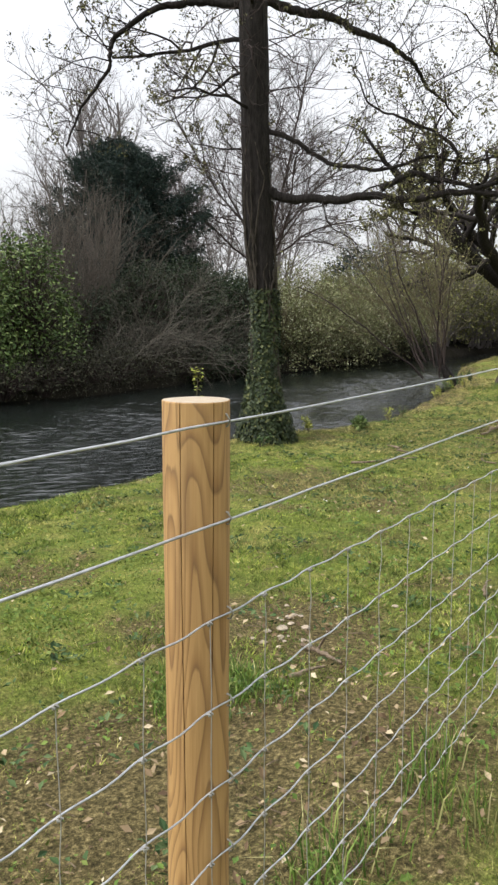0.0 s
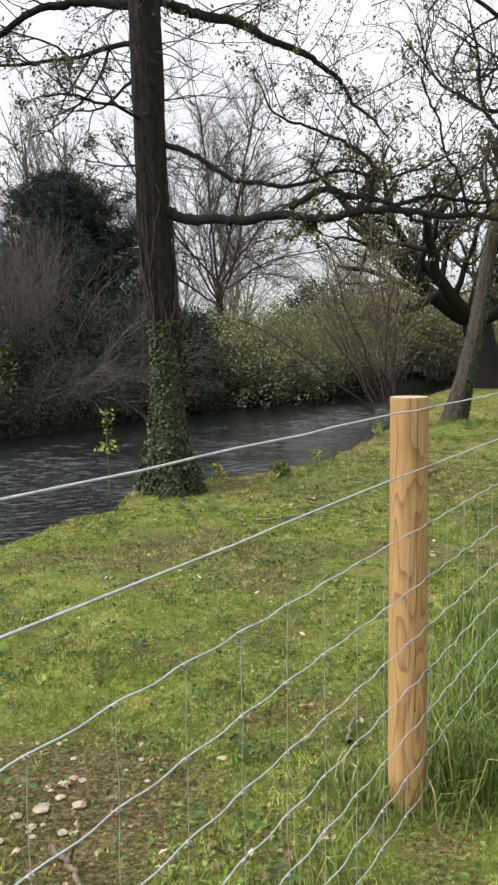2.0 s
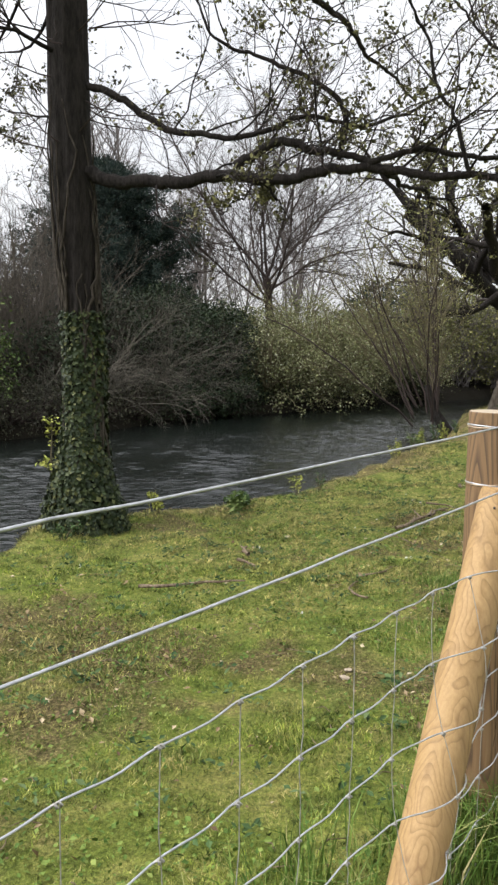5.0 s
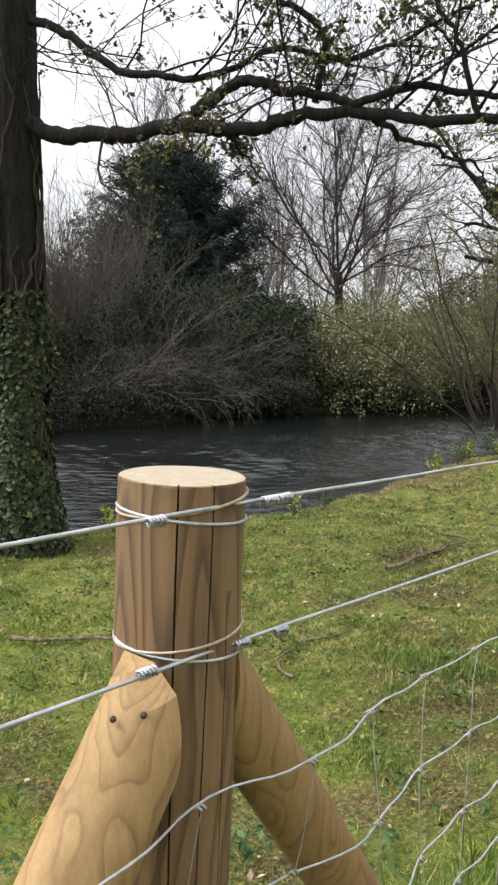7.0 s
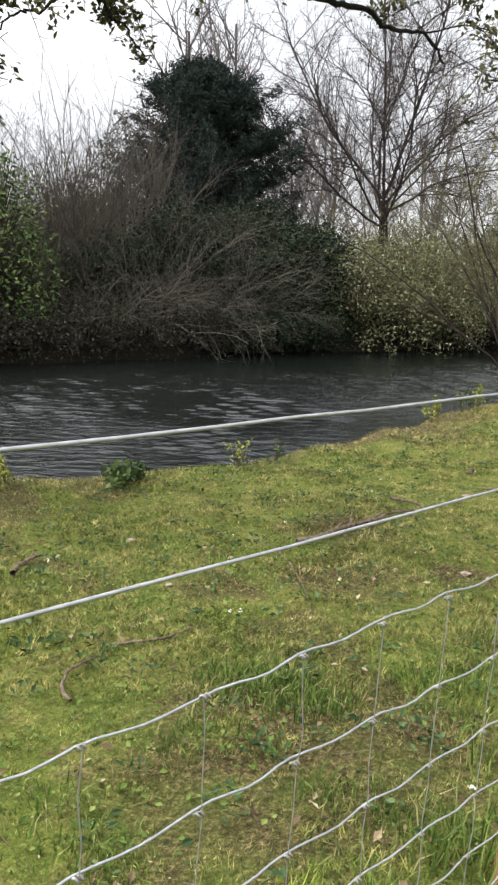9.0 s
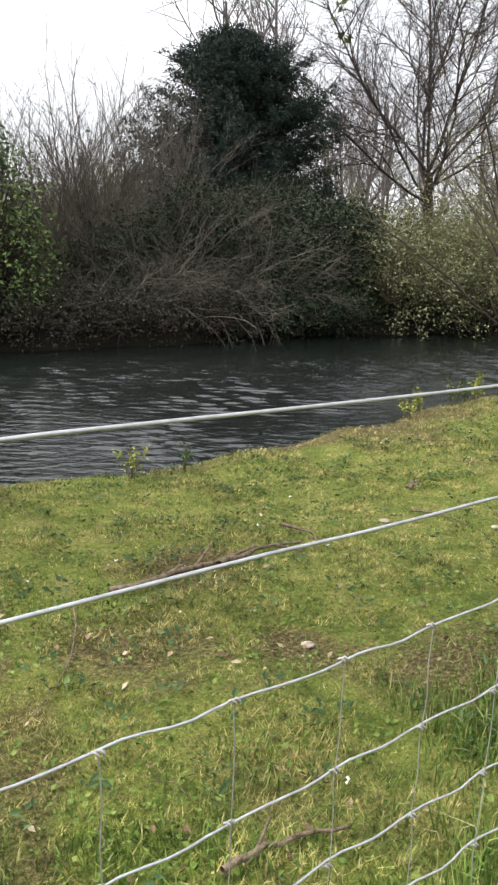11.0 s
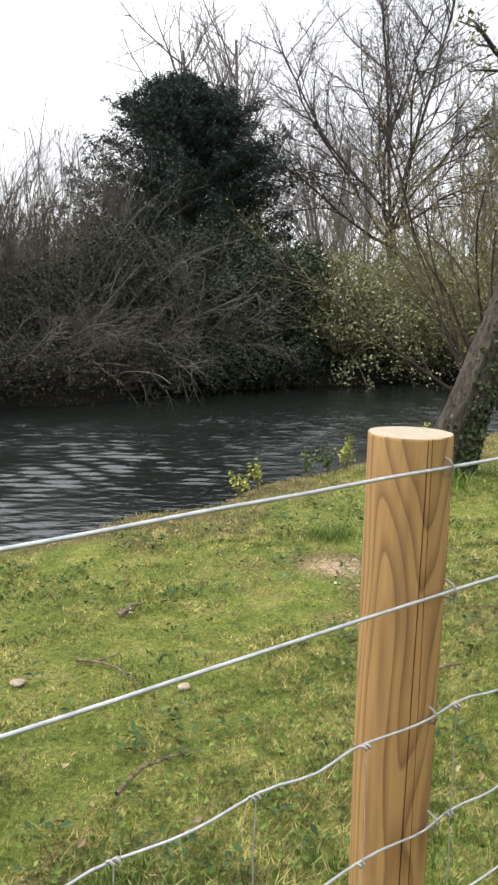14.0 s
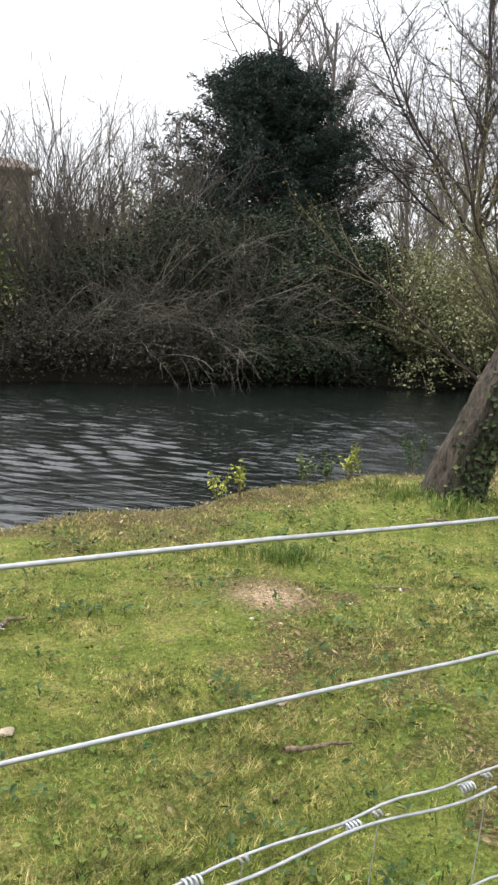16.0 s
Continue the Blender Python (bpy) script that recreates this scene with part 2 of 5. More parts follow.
M_TWIG_OLIVE = twig_material("olive willow stems", (0.06, 0.052, 0.032), (0.16, 0.138, 0.08))
M_BUD = leaf_material("opening bud leaves", [(0, (0.04, 0.036, 0.018)), (0.6, (0.09, 0.088, 0.04)), (1, (0.22, 0.21, 0.09))])
M_IVY = leaf_material("ivy leaves", [(0, (0.014, 0.022, 0.010)), (0.6, (0.034, 0.05, 0.02)), (0.85, (0.065, 0.08, 0.03)), (1, (0.13, 0.135, 0.05))], 0.55, 0.06)
M_YEW = leaf_material("dark evergreen sprays", [(0, (0.012, 0.022, 0.02)), (0.7, (0.026, 0.043, 0.035)), (1, (0.05, 0.066, 0.048))], 0.55)
M_LAUREL = leaf_material("green laurel leaves", [(0, (0.04, 0.075, 0.018)), (0.6, (0.09, 0.14, 0.035)), (1, (0.2, 0.25, 0.08))], 0.6, 0.08)
M_PALE = leaf_material("pale spring leaves", [(0, (0.075, 0.085, 0.036)), (0.55, (0.18, 0.19, 0.08)), (0.88, (0.30, 0.31, 0.17)), (1, (0.46, 0.47, 0.34))])
M_OLIVE = leaf_material("olive young leaves", [(0, (0.08, 0.085, 0.032)), (0.6, (0.16, 0.165, 0.06)), (1, (0.29, 0.27, 0.11))])
M_SPROUT = leaf_material("yellow-green sapling leaves", [(0, (0.2, 0.24, 0.04)), (1, (0.42, 0.42, 0.09))])
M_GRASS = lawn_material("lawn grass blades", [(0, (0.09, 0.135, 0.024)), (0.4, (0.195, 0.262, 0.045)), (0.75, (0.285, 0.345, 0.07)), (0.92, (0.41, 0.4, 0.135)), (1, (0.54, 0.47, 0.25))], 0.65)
M_WEED = leaf_material("broad weed leaves", [(0, (0.025, 0.05, 0.018)), (0.7, (0.055, 0.095, 0.032)), (1, (0.11, 0.15, 0.062))], 0.75)
M_CLOVER = leaf_material("clover leaves", [(0, (0.055, 0.1, 0.02)), (0.6, (0.115, 0.175, 0.034)), (1, (0.19, 0.235, 0.06))], 0.7)
M_DEAD = leaf_material("dry fallen leaves", [(0, (0.075, 0.048, 0.028)), (0.5, (0.19, 0.132, 0.074)), (0.9, (0.33, 0.255, 0.155)), (1, (0.48, 0.41, 0.28))], 0.85)
M_DAISY = leaf_material("white petals", [(0, (0.65, 0.65, 0.6)), (1, (0.8, 0.8, 0.76))])
M_STICK = bark_material("dead stick bark", (0.07, 0.05, 0.035), (0.26, 0.2, 0.14))
M_POST = wood_material("new peeled pine", (0.385, 0.235, 0.09), (0.235, 0.126, 0.042), (0.085, 0.043, 0.017))
M_STRAINER = wood_material("brown peeled pine", (0.21, 0.13, 0.062), (0.085, 0.048, 0.023), (0.026, 0.015, 0.009))
M_STRUT = wood_material("pale sawn pine", (0.33, 0.213, 0.09), (0.26, 0.16, 0.062), (0.14, 0.077, 0.028))
M_END = end_grain_material()
M_WIRE = plain("galvanised wire", (0.32, 0.33, 0.345), (0.52, 0.53, 0.55), 60, 0.48, 0.75, 0.1)
M_STAY = plain("dull grey wire", (0.22, 0.21, 0.19), (0.36, 0.35, 0.32), 60, 0.6, 0.3, 0.1)
M_RUST = plain("dull copper tie", (0.3, 0.22, 0.15), (0.5, 0.4, 0.3), 60, 0.5, 0.6, 0.1)
M_STONE = plain("pale field stone", (0.19, 0.15, 0.105), (0.40, 0.33, 0.25), 18, 0.9)
M_NAIL = plain("dark nail head", (0.03, 0.022, 0.018), (0.07, 0.05, 0.04), 50, 0.6, 0.5)
M_BRICK = plain("distant red-brown brick", (0.15, 0.118, 0.1), (0.22, 0.178, 0.155), 6, 0.9)
M_ROOF = plain("distant brown roof tile", (0.1, 0.075, 0.065), (0.18, 0.13, 0.11), 5, 0.9)

# ---- mesh helpers ----


def mesh_np(name, verts, faces, material, smooth=False):
    me = bpy.data.meshes.new(name)
    verts, faces = np.asarray(verts, np.float32), np.asarray(faces, np.int32)
    me.vertices.add(len(verts))
    me.vertices.foreach_set("co", verts.ravel())
    me.loops.add(faces.size)
    me.loops.foreach_set("vertex_index", faces.ravel())
    me.polygons.add(len(faces))
    me.polygons.foreach_set("loop_start", np.arange(0, faces.size, faces.shape[1], dtype=np.int32))
    me.polygons.foreach_set("use_smooth", np.full(len(faces), smooth))
    me.update(calc_edges=True)
    me.materials.append(material)
    return me


def child(name, me, parent, label=""):
    ob = new(name, me)
    ob.parent = parent
    return tagged(ob, label) if label else ob


def thing(name, x, y, z, label, category, group=""):
    ob = new(name)
    ob.empty_display_size = 0.1
    ob.location = (x, y, z)
    return tagged(ob, label, category, group)


def unit(v):
    return v / (np.linalg.norm(v) + 1e-9)


class Tubes:
    """Tapered tubes gathered into one mesh."""

    def __init__(self):
        self.v, self.f, self.n = [], [], 0

    def add(self, pts, radii, sides=4, rough=0.0, rng=None):
        pts, radii = np.asarray(pts, float), np.asarray(radii, float)
        d = np.gradient(pts, axis=0)
        d /= np.linalg.norm(d, axis=1)[:, None] + 1e-9
        ref = np.array([0.0, 0.0, 1.0]) if abs(d.mean(0)[2]) < 0.8 else np.array([1.0, 0.0, 0.0])
        u = np.cross(d, ref)
        u /= np.linalg.norm(u, axis=1)[:, None] + 1e-9
        w = np.cross(d, u)
        a = np.linspace(0, 2 * np.pi, sides, endpoint=False)
        r = radii[:, None] * np.ones(sides)
        if rough:
            r = r * (1 + rough * rng.normal(size=r.shape))
        ring = pts[:, None] + r[..., None] * (np.cos(a)[None, :, None] * u[:, None] + np.sin(a)[None, :, None] * w[:, None])
        n = len(pts)
        i = (np.arange(n - 1)[:, None] * sides + np.arange(sides)).ravel()
        j = (np.arange(n - 1)[:, None] * sides + (np.arange(sides) + 1) % sides).ravel()
        self.v.append(ring.reshape(-1, 3))
        self.f.append(np.stack([i, j, j + sides, i + sides], 1) + self.n)
        self.n += n * sides

    def mesh(self, name, material):
        return mesh_np(name, np.concatenate(self.v), np.concatenate(self.f), material, True)


def smooth_line(pts, n):
    """A Catmull-Rom line through the points."""
    p = np.asarray(pts, float)
    p = np.vstack([2 * p[0] - p[1], p, 2 * p[-1] - p[-2]])
    out = []
    for s in np.linspace(0, len(p) - 3 - 1e-6, n):
        i, t = int(s), s - int(s)
        a, b, c, d = p[i : i + 4]
        out.append(0.5 * (2 * b + (c - a) * t + (2 * a - 5 * b + 4 * c - d) * t * t + (3 * b - a - 3 * c + d) * t**3))
    return np.array(out)


def grow(T, rng, p, d, length, radius, spec, lvl=0, tips=None, twigs=None):
    """One branch and, by the rows of spec, what grows from it: (segments, wobble, lift, children, angle, length ratio, radius ratio)."""
    seg, wob, lift, kids, angle, lr, rr = spec[lvl]
    pts, d = [np.array(p, float)], unit(np.array(d, float))
    for _ in range(seg):
        d = unit(d + rng.normal(size=3) * wob + np.array([0, 0, lift]))
        pts.append(pts[-1] + d * length / seg)
    pts = np.array(pts)
    last = lvl + 1 == len(spec)
    target = twigs if twigs is not None and lvl >= len(spec) - 2 else T
    target.add(pts, np.linspace(radius, radius * (0.25 if last else 0.45), seg + 1), 3 if radius < 0.012 else 5 if radius < 0.06 else 8)
    sprout_along(T, rng, pts, length, radius, spec, lvl, tips, twigs)
    if last and tips is not None:
        tips.append((pts[-1], d))
        tips.append((pts[len(pts) // 2], d))


def sprout_along(T, rng, pts, length, radius, spec, lvl, tips, twigs, first=0.2):
    seg, wob, lift, kids, angle, lr, rr = spec[lvl]
    if lvl + 1 >= len(spec):
        return
    n = len(pts) - 1
    for k in range(kids):
        s = first + (1 - first) * (k + rng.random()) / kids
        i = min(int(s * n), n - 1)
        at = pts[i] + (pts[i + 1] - pts[i]) * (s * n - i)
        along = unit(pts[i + 1] - pts[i])
        side = unit(np.cross(along, rng.normal(size=3)))
        a = radians(angle) * rng.uniform(0.6, 1.3)
        grow(T, rng, at, along * math.cos(a) + side * math.sin(a), length * lr * rng.uniform(0.6, 1.2) * (1.25 - 0.6 * s), radius * rr * (1.15 - 0.4 * s), spec, lvl + 1, tips, twigs)


def leaf_quads(centres, normals, sizes, rng, slim=0.6):
    """Diamond leaves, each its own island, folded a little along the middle."""
    n = len(centres)
    normals = normals / (np.linalg.norm(normals, axis=1)[:, None] + 1e-9)
    u = np.cross(normals, rng.normal(size=(n, 3)))
    u /= np.linalg.norm(u, axis=1)[:, None] + 1e-9
    w = np.cross(normals, u)
    s = sizes[:, None]
    v = np.stack([centres - u * s, centres + w * s * slim + normals * s * 0.2, centres + u * s, centres - w * s * slim + normals * s * 0.2], 1)
    return v.reshape(-1, 3), np.arange(4 * n).reshape(-1, 4)


def leaf_mesh(name, centres, normals, sizes, rng, material, slim=0.6):
    v, f = leaf_quads(np.asarray(centres), np.asarray(normals), np.asarray(sizes), rng, slim)
    return mesh_np(name, v, f, material)


def leaves_at(tips, each, spread, size, rng, name, material, slim=0.6):
    c = np.repeat(np.array([t[0] for t in tips]), each, 0)
    c = c + rng.normal(size=c.shape) * spread
    return leaf_mesh(name, c, rng.normal(size=c.shape) + [0, 0, 0.6], size * rng.uniform(0.6, 1.3, len(c)), rng, material, slim)


# ---- ground and water ----
WATER_Z = -0.55


def near_shore(x):
    """The crest of the near bank."""
    return 3.86 + 0.09 * np.maximum(0, x - 11) + 0.25 * np.maximum(0, x - 17) - 0.22 * np.maximum(0, x - 24) + 0.5 * np.exp(-(((x - 8.75) / 0.58) ** 2)) - 0.33 * np.exp(-(((x - 11.95) / 1.45) ** 2)) + 0.05 * np.sin(x * 1.7) + 0.035 * np.sin(x * 5.3 + 1)


def far_shore(x):
    return 12.2 + 0.25 * np.sin(x * 0.7) + 0.12 * np.sin(x * 2.1) - 0.15 * np.maximum(0, x - 26)


def step(v):
    v = np.clip(v, 0, 1)
    return v * v * (3 - 2 * v)


def ground_height(x, y):
    lawn = -0.02 - 0.08 * step(y / 0.9) - 0.022 * np.clip(y - 1, 0, 4) + 0.13 * np.exp(-((x - 15.42) ** 2 + (y - 3.3) ** 2) / 0.35)
    lawn = lawn + 0.012 * np.sin(x * 2.3 + y * 1.1) + 0.01 * np.sin(x * 5.1 - y * 3.7) + 0.008 * np.sin(7.7 * y + 3.1 * x)
    a, b = near_shore(x), far_shore(x)
    bank = lawn + (-1.0 - lawn) * step((y - a) / 0.75)
    far = -0.3 + 0.4 * step((y - b) / 3) + 0.5 * step((y - 24) / 30) + 0.04 * np.sin(x * 0.8) * np.cos(y * 0.7)
    rise = -1.0 + (far + 1.0) * step((y - b + 0.35) / 0.6)
    return np.where(y < (a + b) / 2, bank, rise)


def lines_of(*parts):
    return np.unique(np.concatenate([np.arange(*p) for p in parts]).round(4))


LATTICE = np.random.default_rng(3).random((64, 64))


def patches(x, y, size):
    """Smooth random values between 0 and 1 over the plan, in patches of that many metres."""
    u, v = np.asarray(x) / size + 17.3, np.asarray(y) / size + 9.1
    i, j = np.floor(u).astype(int), np.floor(v).astype(int)
    fu, fv = step(u - i), step(v - j)
    at = lambda p, q: LATTICE[p % 64, q % 64]
    return (at(i, j) * (1 - fu) + at(i + 1, j) * fu) * (1 - fv) + (at(i, j + 1) * (1 - fu) + at(i + 1, j + 1) * fu) * fv


BARE = [(3.8, 1.0, 0.55, 1.2), (4.6, 0.6, 0.6, 0.5), (5.0, 2.4, 0.4, 0.45), (7.8, 0.5, 0.3, 0.5), (8.2, 0.9, 0.25, 0.5), (10.6, 0.9, 0.35, 0.5), (9.6, 0.7, 0.3, 0.55), (2.7, 0.55, 0.8, 1.05), (3.57, 1.43, 0.4, 0.75), (13.4, 2.42, 0.3, 1.0), (13.7, 2.27, 0.14, 0.9), (10.3, 2.1, 0.35, 0.7), (8.3, 0.45, 0.5, 0.42), (8.9, 0.5, 0.3, 0.42), (7.2, 0.95, 0.3, 0.6), (6.9, 0.35, 0.35, 0.5), (12.9, 2.6, 0.5, 0.4), (10.2, 1.3, 0.2, 0.7), (13.3, 3.9, 0.4, 0.7), (5.5, 1.2, 0.4, 0.5), (6.4, 2.6, 0.7, 0.5), (12.2, 4.0, 0.5, 0.5), (14.6, 4.1, 0.6, 0.6)]


def bareness(x, y):
    """How worn the grass is: 0 thick, 1 bare soil."""
    n = 0.5 * patches(x, y, 0.9) + 0.3 * patches(x, y, 0.33) + 0.2 * patches(x, y, 0.12)
    out = np.clip((n - 0.5) * 2.8, 0, 0.5) * (y > -2)
    for cx, cy, r, k in BARE:
        out = np.maximum(out, k * np.exp(-((x - cx) ** 2 + (y - cy) ** 2) / (r * r)) * (0.5 + n))
    rim = np.exp(-(((y - near_shore(x)) / 0.2) ** 2)) * (x > 11)
    out = np.maximum(out, 0.75 * rim * (0.4 + n))
    return np.where((y > near_shore(x) + 0.2) & (y < 24), 0.9, out)


gx = lines_of((-600, -60, 60), (-60, -4, 2), (-4, 22, 0.11), (22, 60, 0.8), (60, 660, 50))
gy = lines_of((-600, -40, 60), (-40, -2, 2), (-2, 6.6, 0.11), (6.6, 11.2, 0.5), (11.2, 13.5, 0.15), (13.5, 60, 1.2), (60, 660, 50))
GX, GY = np.meshgrid(gx, gy)
gi = (np.arange(len(gy) - 1)[:, None] * len(gx) + np.arange(len(gx) - 1)).ravel()
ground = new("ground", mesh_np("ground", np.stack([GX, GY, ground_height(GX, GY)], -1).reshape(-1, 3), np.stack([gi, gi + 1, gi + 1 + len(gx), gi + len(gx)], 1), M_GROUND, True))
mask = ground.data.attributes.new("bare", "FLOAT", "POINT")
mask.data.foreach_set("value", bareness(GX, GY).ravel().astype(np.float32))
sandy = ground.data.attributes.new("sand", "FLOAT", "POINT")
sandy.data.foreach_set("value", np.clip(1.5 * np.exp(-(((GX - 13.33) / 0.2) ** 2 + ((GY - 2.36) / 0.17) ** 2)) - 0.3 + 0.5 * (patches(GX, GY, 0.15) - 0.5), 0, 1).ravel().astype(np.float32))
# where the ground colour holds wet mould and the far bushes' shade
mould_shade = ground.data.attributes.new("mould_and_shade", "FLOAT", "POINT")
mould_shade.data.foreach_set("value", (step((GY - near_shore(GX) - 0.25) / 0.3) * (1 - step((GY - 17) / 4))).ravel().astype(np.float32))
tagged(ground, "patchy short lawn with bare soil sloping to a pond", "ground", kind="structure")
wx = lines_of((-80, 4, 4), (4, 24, 0.04), (24, 34, 0.08), (34, 74, 2))
wy = lines_of((3.3, 12.7, 0.04), (12.7, 14.2, 0.5))
WX, WY = np.meshgrid(wx, wy)


def ripples(x, y):
    """Short wind ripples, strong in drifts and nearly calm between them."""
    rng = np.random.default_rng(13)
    out = 0 * x
    for k in range(16):
        a, L = rng.normal(0.95, 0.24), rng.uniform(0.13, 0.26)
        p = 2 * np.pi / L * (x * math.cos(a) + y * math.sin(a)) + rng.uniform(0, 6.3)
        out = out + L * np.sin(p + 2.5 * patches(x + 9 * k, y - 5 * k, 1.3)) * (0.15 + patches(x + 7 * k, y + 3 * k, 0.7))
    wind = np.clip(0.45 + 2.6 * (0.6 * patches(x + 3, y, 3.4) + 0.4 * patches(x, y + 6, 1.3) - 0.38), 0.4, 1.1) * (0.5 + 0.5 * step((11.5 - y) / 4))
    inside = step((x - 4) / 2) * step((34 - x) / 3) * step((12.7 - y) / 0.4)
    return 0.0135 * out * wind * inside


wi = (np.arange(len(wy) - 1)[:, None] * len(wx) + np.arange(len(wx) - 1)).ravel()
water = new("water", mesh_np("water", np.stack([WX, WY, WATER_Z + ripples(WX, WY)], -1).reshape(-1, 3), np.stack([wi, wi + 1, wi + 1 + len(wx), wi + len(wx)], 1), M_WATER, True))
tagged(water, "dark rippled pond water reflecting the pale sky", "water", kind="structure")


def ground_z(x, y):
    return float(ground_height(np.float64(x), np.float64(y)))


# ---- the wire fence ----
fence = thing("fence", 6.26, 0.05, 0, "new pine post and galvanised stock-net wire fence on grass", "fence")


def post_mesh(name, height, r, rng, cracks, wood=None):
    """A peeled round post, its foot below the ground, with drying cracks and a crisp sawn top."""
    sides, rows_ = 96, 40
    ang = np.linspace(0, 2 * np.pi, sides, endpoint=False)
    zs = np.concatenate([np.linspace(-0.3, height - 0.004, rows_), [height - 0.0012, height]])
    rad = np.full((len(zs), sides), r)
    rad += 0.014 * r * np.sin(3 * ang + rng.uniform(0, 6)) + 0.012 * r * np.sin(5 * ang + rng.uniform(0, 6)) + 0.02 * r * np.sin(zs * 5 + rng.uniform(0, 6))[:, None]
    rad += rng.normal(size=rad.shape) * 0.0002
    turn = np.tile(ang, (len(zs), 1))
    for a0, z0, z1 in cracks:
        wander, q = rng.uniform(0, 6), int(round(a0 / (2 * math.pi) * sides))
        for k in range(len(zs)):
            if z0 < zs[k] < z1:
                mid = ang[q % sides] + 0.045 * math.sin(zs[k] * 4 + wander)
                for off in (-1, 0, 1):
                    turn[k, (q + off) % sides] = mid + 0.016 * off
                rad[k, q % sides] -= 0.01
    rad[-1] -= 0.001
    v = np.stack([rad * np.cos(turn), rad * np.sin(turn), zs[:, None] * np.ones(sides)], -1).reshape(-1, 3)
    n = len(zs)
    i = (np.arange(n - 1)[:, None] * sides + np.arange(sides)).ravel()
    j = (np.arange(n - 1)[:, None] * sides + (np.arange(sides) + 1) % sides).ravel()
    top = len(v)
    v = np.vstack([v, v[-sides:], [[0, 0, height + 0.001]]])
    me = bpy.data.meshes.new(name)
    faces = np.stack([i, j, j + sides, i + sides], 1).tolist()
    faces += [[top + k, top + (k + 1) % sides, top + sides] for k in range(sides)]
    me.from_pydata(v.tolist(), [], faces)
    me.materials.append(wood or M_POST)
    me.materials.append(M_END)
    me.polygons.foreach_set("use_smooth", [k < len(i) for k in range(len(faces))])
    me.polygons.foreach_set("material_index", [int(k >= len(i)) for k in range(len(faces))])
    me.update()
    me.set_sharp_from_angle(angle=0.6)
    return me


def local(ob, parent, x, y, z, rx=0, ry=0, rz=0):
    ob.matrix_local = Matrix.Translation((-parent.location)) @ pose(x, y, z, rx, ry, rz)


WIRES = (1.06, 0.912, 0.762, 0.62, 0.49, 0.372, 0.255, 0.14, 0.045)
POSTS = [(-0.4, 0.05, 1.09, 0.048, 0), (1.906, 0.05, 1.088, 0.05, 0.4), (4.2, 0.05, 1.084, 0.049, -0.3), (8.42, 0.05, 1.085, 0.048, 1.5), (11.145, 0.048, 1.093, 0.048, 0.2), (13.6, 0.05, 1.09, 0.048, 0.3), (16.0, 0.05, 1.09, 0.048, -0.4)]
rng = np.random.default_rng(5)
for x, y, top, r, lean in POSTS:
    cr = [(rng.uniform(3.4, 5.6), rng.uniform(0.1, 0.4), 1.2) for _ in range(3)]
    p = child("post", post_mesh("post", top, r, rng, cr), fence)
    local(p, fence, x, y, 0, 0, lean, rng.uniform(-20, 20))
    for z in WIRES:
        T = Tubes()
        c = np.array([x + 0.014 + 0.006 * rng.normal(), y - r * 0.95, z])
        T.add([c + (0, 0.006, 0.011), c + (-0.001, -0.008, 0.009), c + (0.002, -0.012, 0), c + (0.001, -0.008, -0.009), c + (0, 0.006, -0.011)], [0.0015] * 5, 5)
        s = child("staple", T.mesh("staple", M_STAY), fence)
        s.matrix_local = Matrix.Translation(-fence.location)
strainer = child("straining_post", post_mesh("straining_post", 1.082, 0.066, rng, [(4.4, 0.2, 1.2), (4.75, 0.4, 0.95), (3.9, 0.3, 1.2), (5.3, 0.1, 0.9)], M_STRAINER), fence, "thick brown straining post with drying cracks")
local(strainer, fence, 6.26, 0.06, 0)


def strut_mesh(name, foot, head, r, post_side, flat):
    """A peeled brace from foot to head: cut upright where it meets the post, with a sawn flat for the nails."""
    foot, head = Vector(foot), Vector(head)
    d = (head - foot).normalized()
    u = d.cross(Vector((0, 1, 0))).normalized()
    w = d.cross(u)
    bm = bmesh.new()
    sides, rows_ = 40, 18
    L = (head - foot).length + 0.12
    rings = []
    for k in range(rows_):
        s = k / (rows_ - 1)
        ring = []
        for q in range(sides):
            a = 2 * math.pi * q / sides
            rr = r * (1 + 0.025 * math.sin(3 * a + s * 2) + 0.02 * math.sin(7 * s + a) - 0.04 * s)
            ring.append(bm.verts.new(d * (s * L) + u * math.cos(a) * rr + w * math.sin(a) * rr))
        rings.append(ring)
    for p, q in zip(rings, rings[1:]):
        for k in range(sides):
            bm.faces.new((p[k], p[(k + 1) % sides], q[(k + 1) % sides], q[k]))
    bm.faces.new(rings[-1])
    bm.faces.new(rings[0][::-1])
    for f in bm.faces:
        f.smooth = len(f.verts) == 4
    at, normal = flat
    toward = 1 if d.x > 0 else -1
    crown = Vector((-0.3 * toward, 0, 0.95))
    for co, no in ((Vector((post_side, 0, 0)) - foot, Vector((toward, 0, 0))), (Vector((post_side - 0.03 * toward, 0, 0.9)) - foot, crown), (Vector(at) - foot, Vector(normal).normalized())):
        cut = bmesh.ops.bisect_plane(bm, geom=bm.verts[:] + bm.edges[:] + bm.faces[:], plane_co=co, plane_no=no, clear_outer=True)
        rim = [e for e in cut["geom_cut"] if isinstance(e, bmesh.types.BMEdge)]
        for f in bmesh.ops.contextual_create(bm, geom=rim)["faces"]:
            f.smooth = False
        for e in rim:
            e.smooth = False
    bmesh.ops.recalc_face_normals(bm, faces=bm.faces[:])
    me = bpy.data.meshes.new(name)
    bm.to_mesh(me)
    bm.free()
    me.materials.append(M_STRUT)
    return me


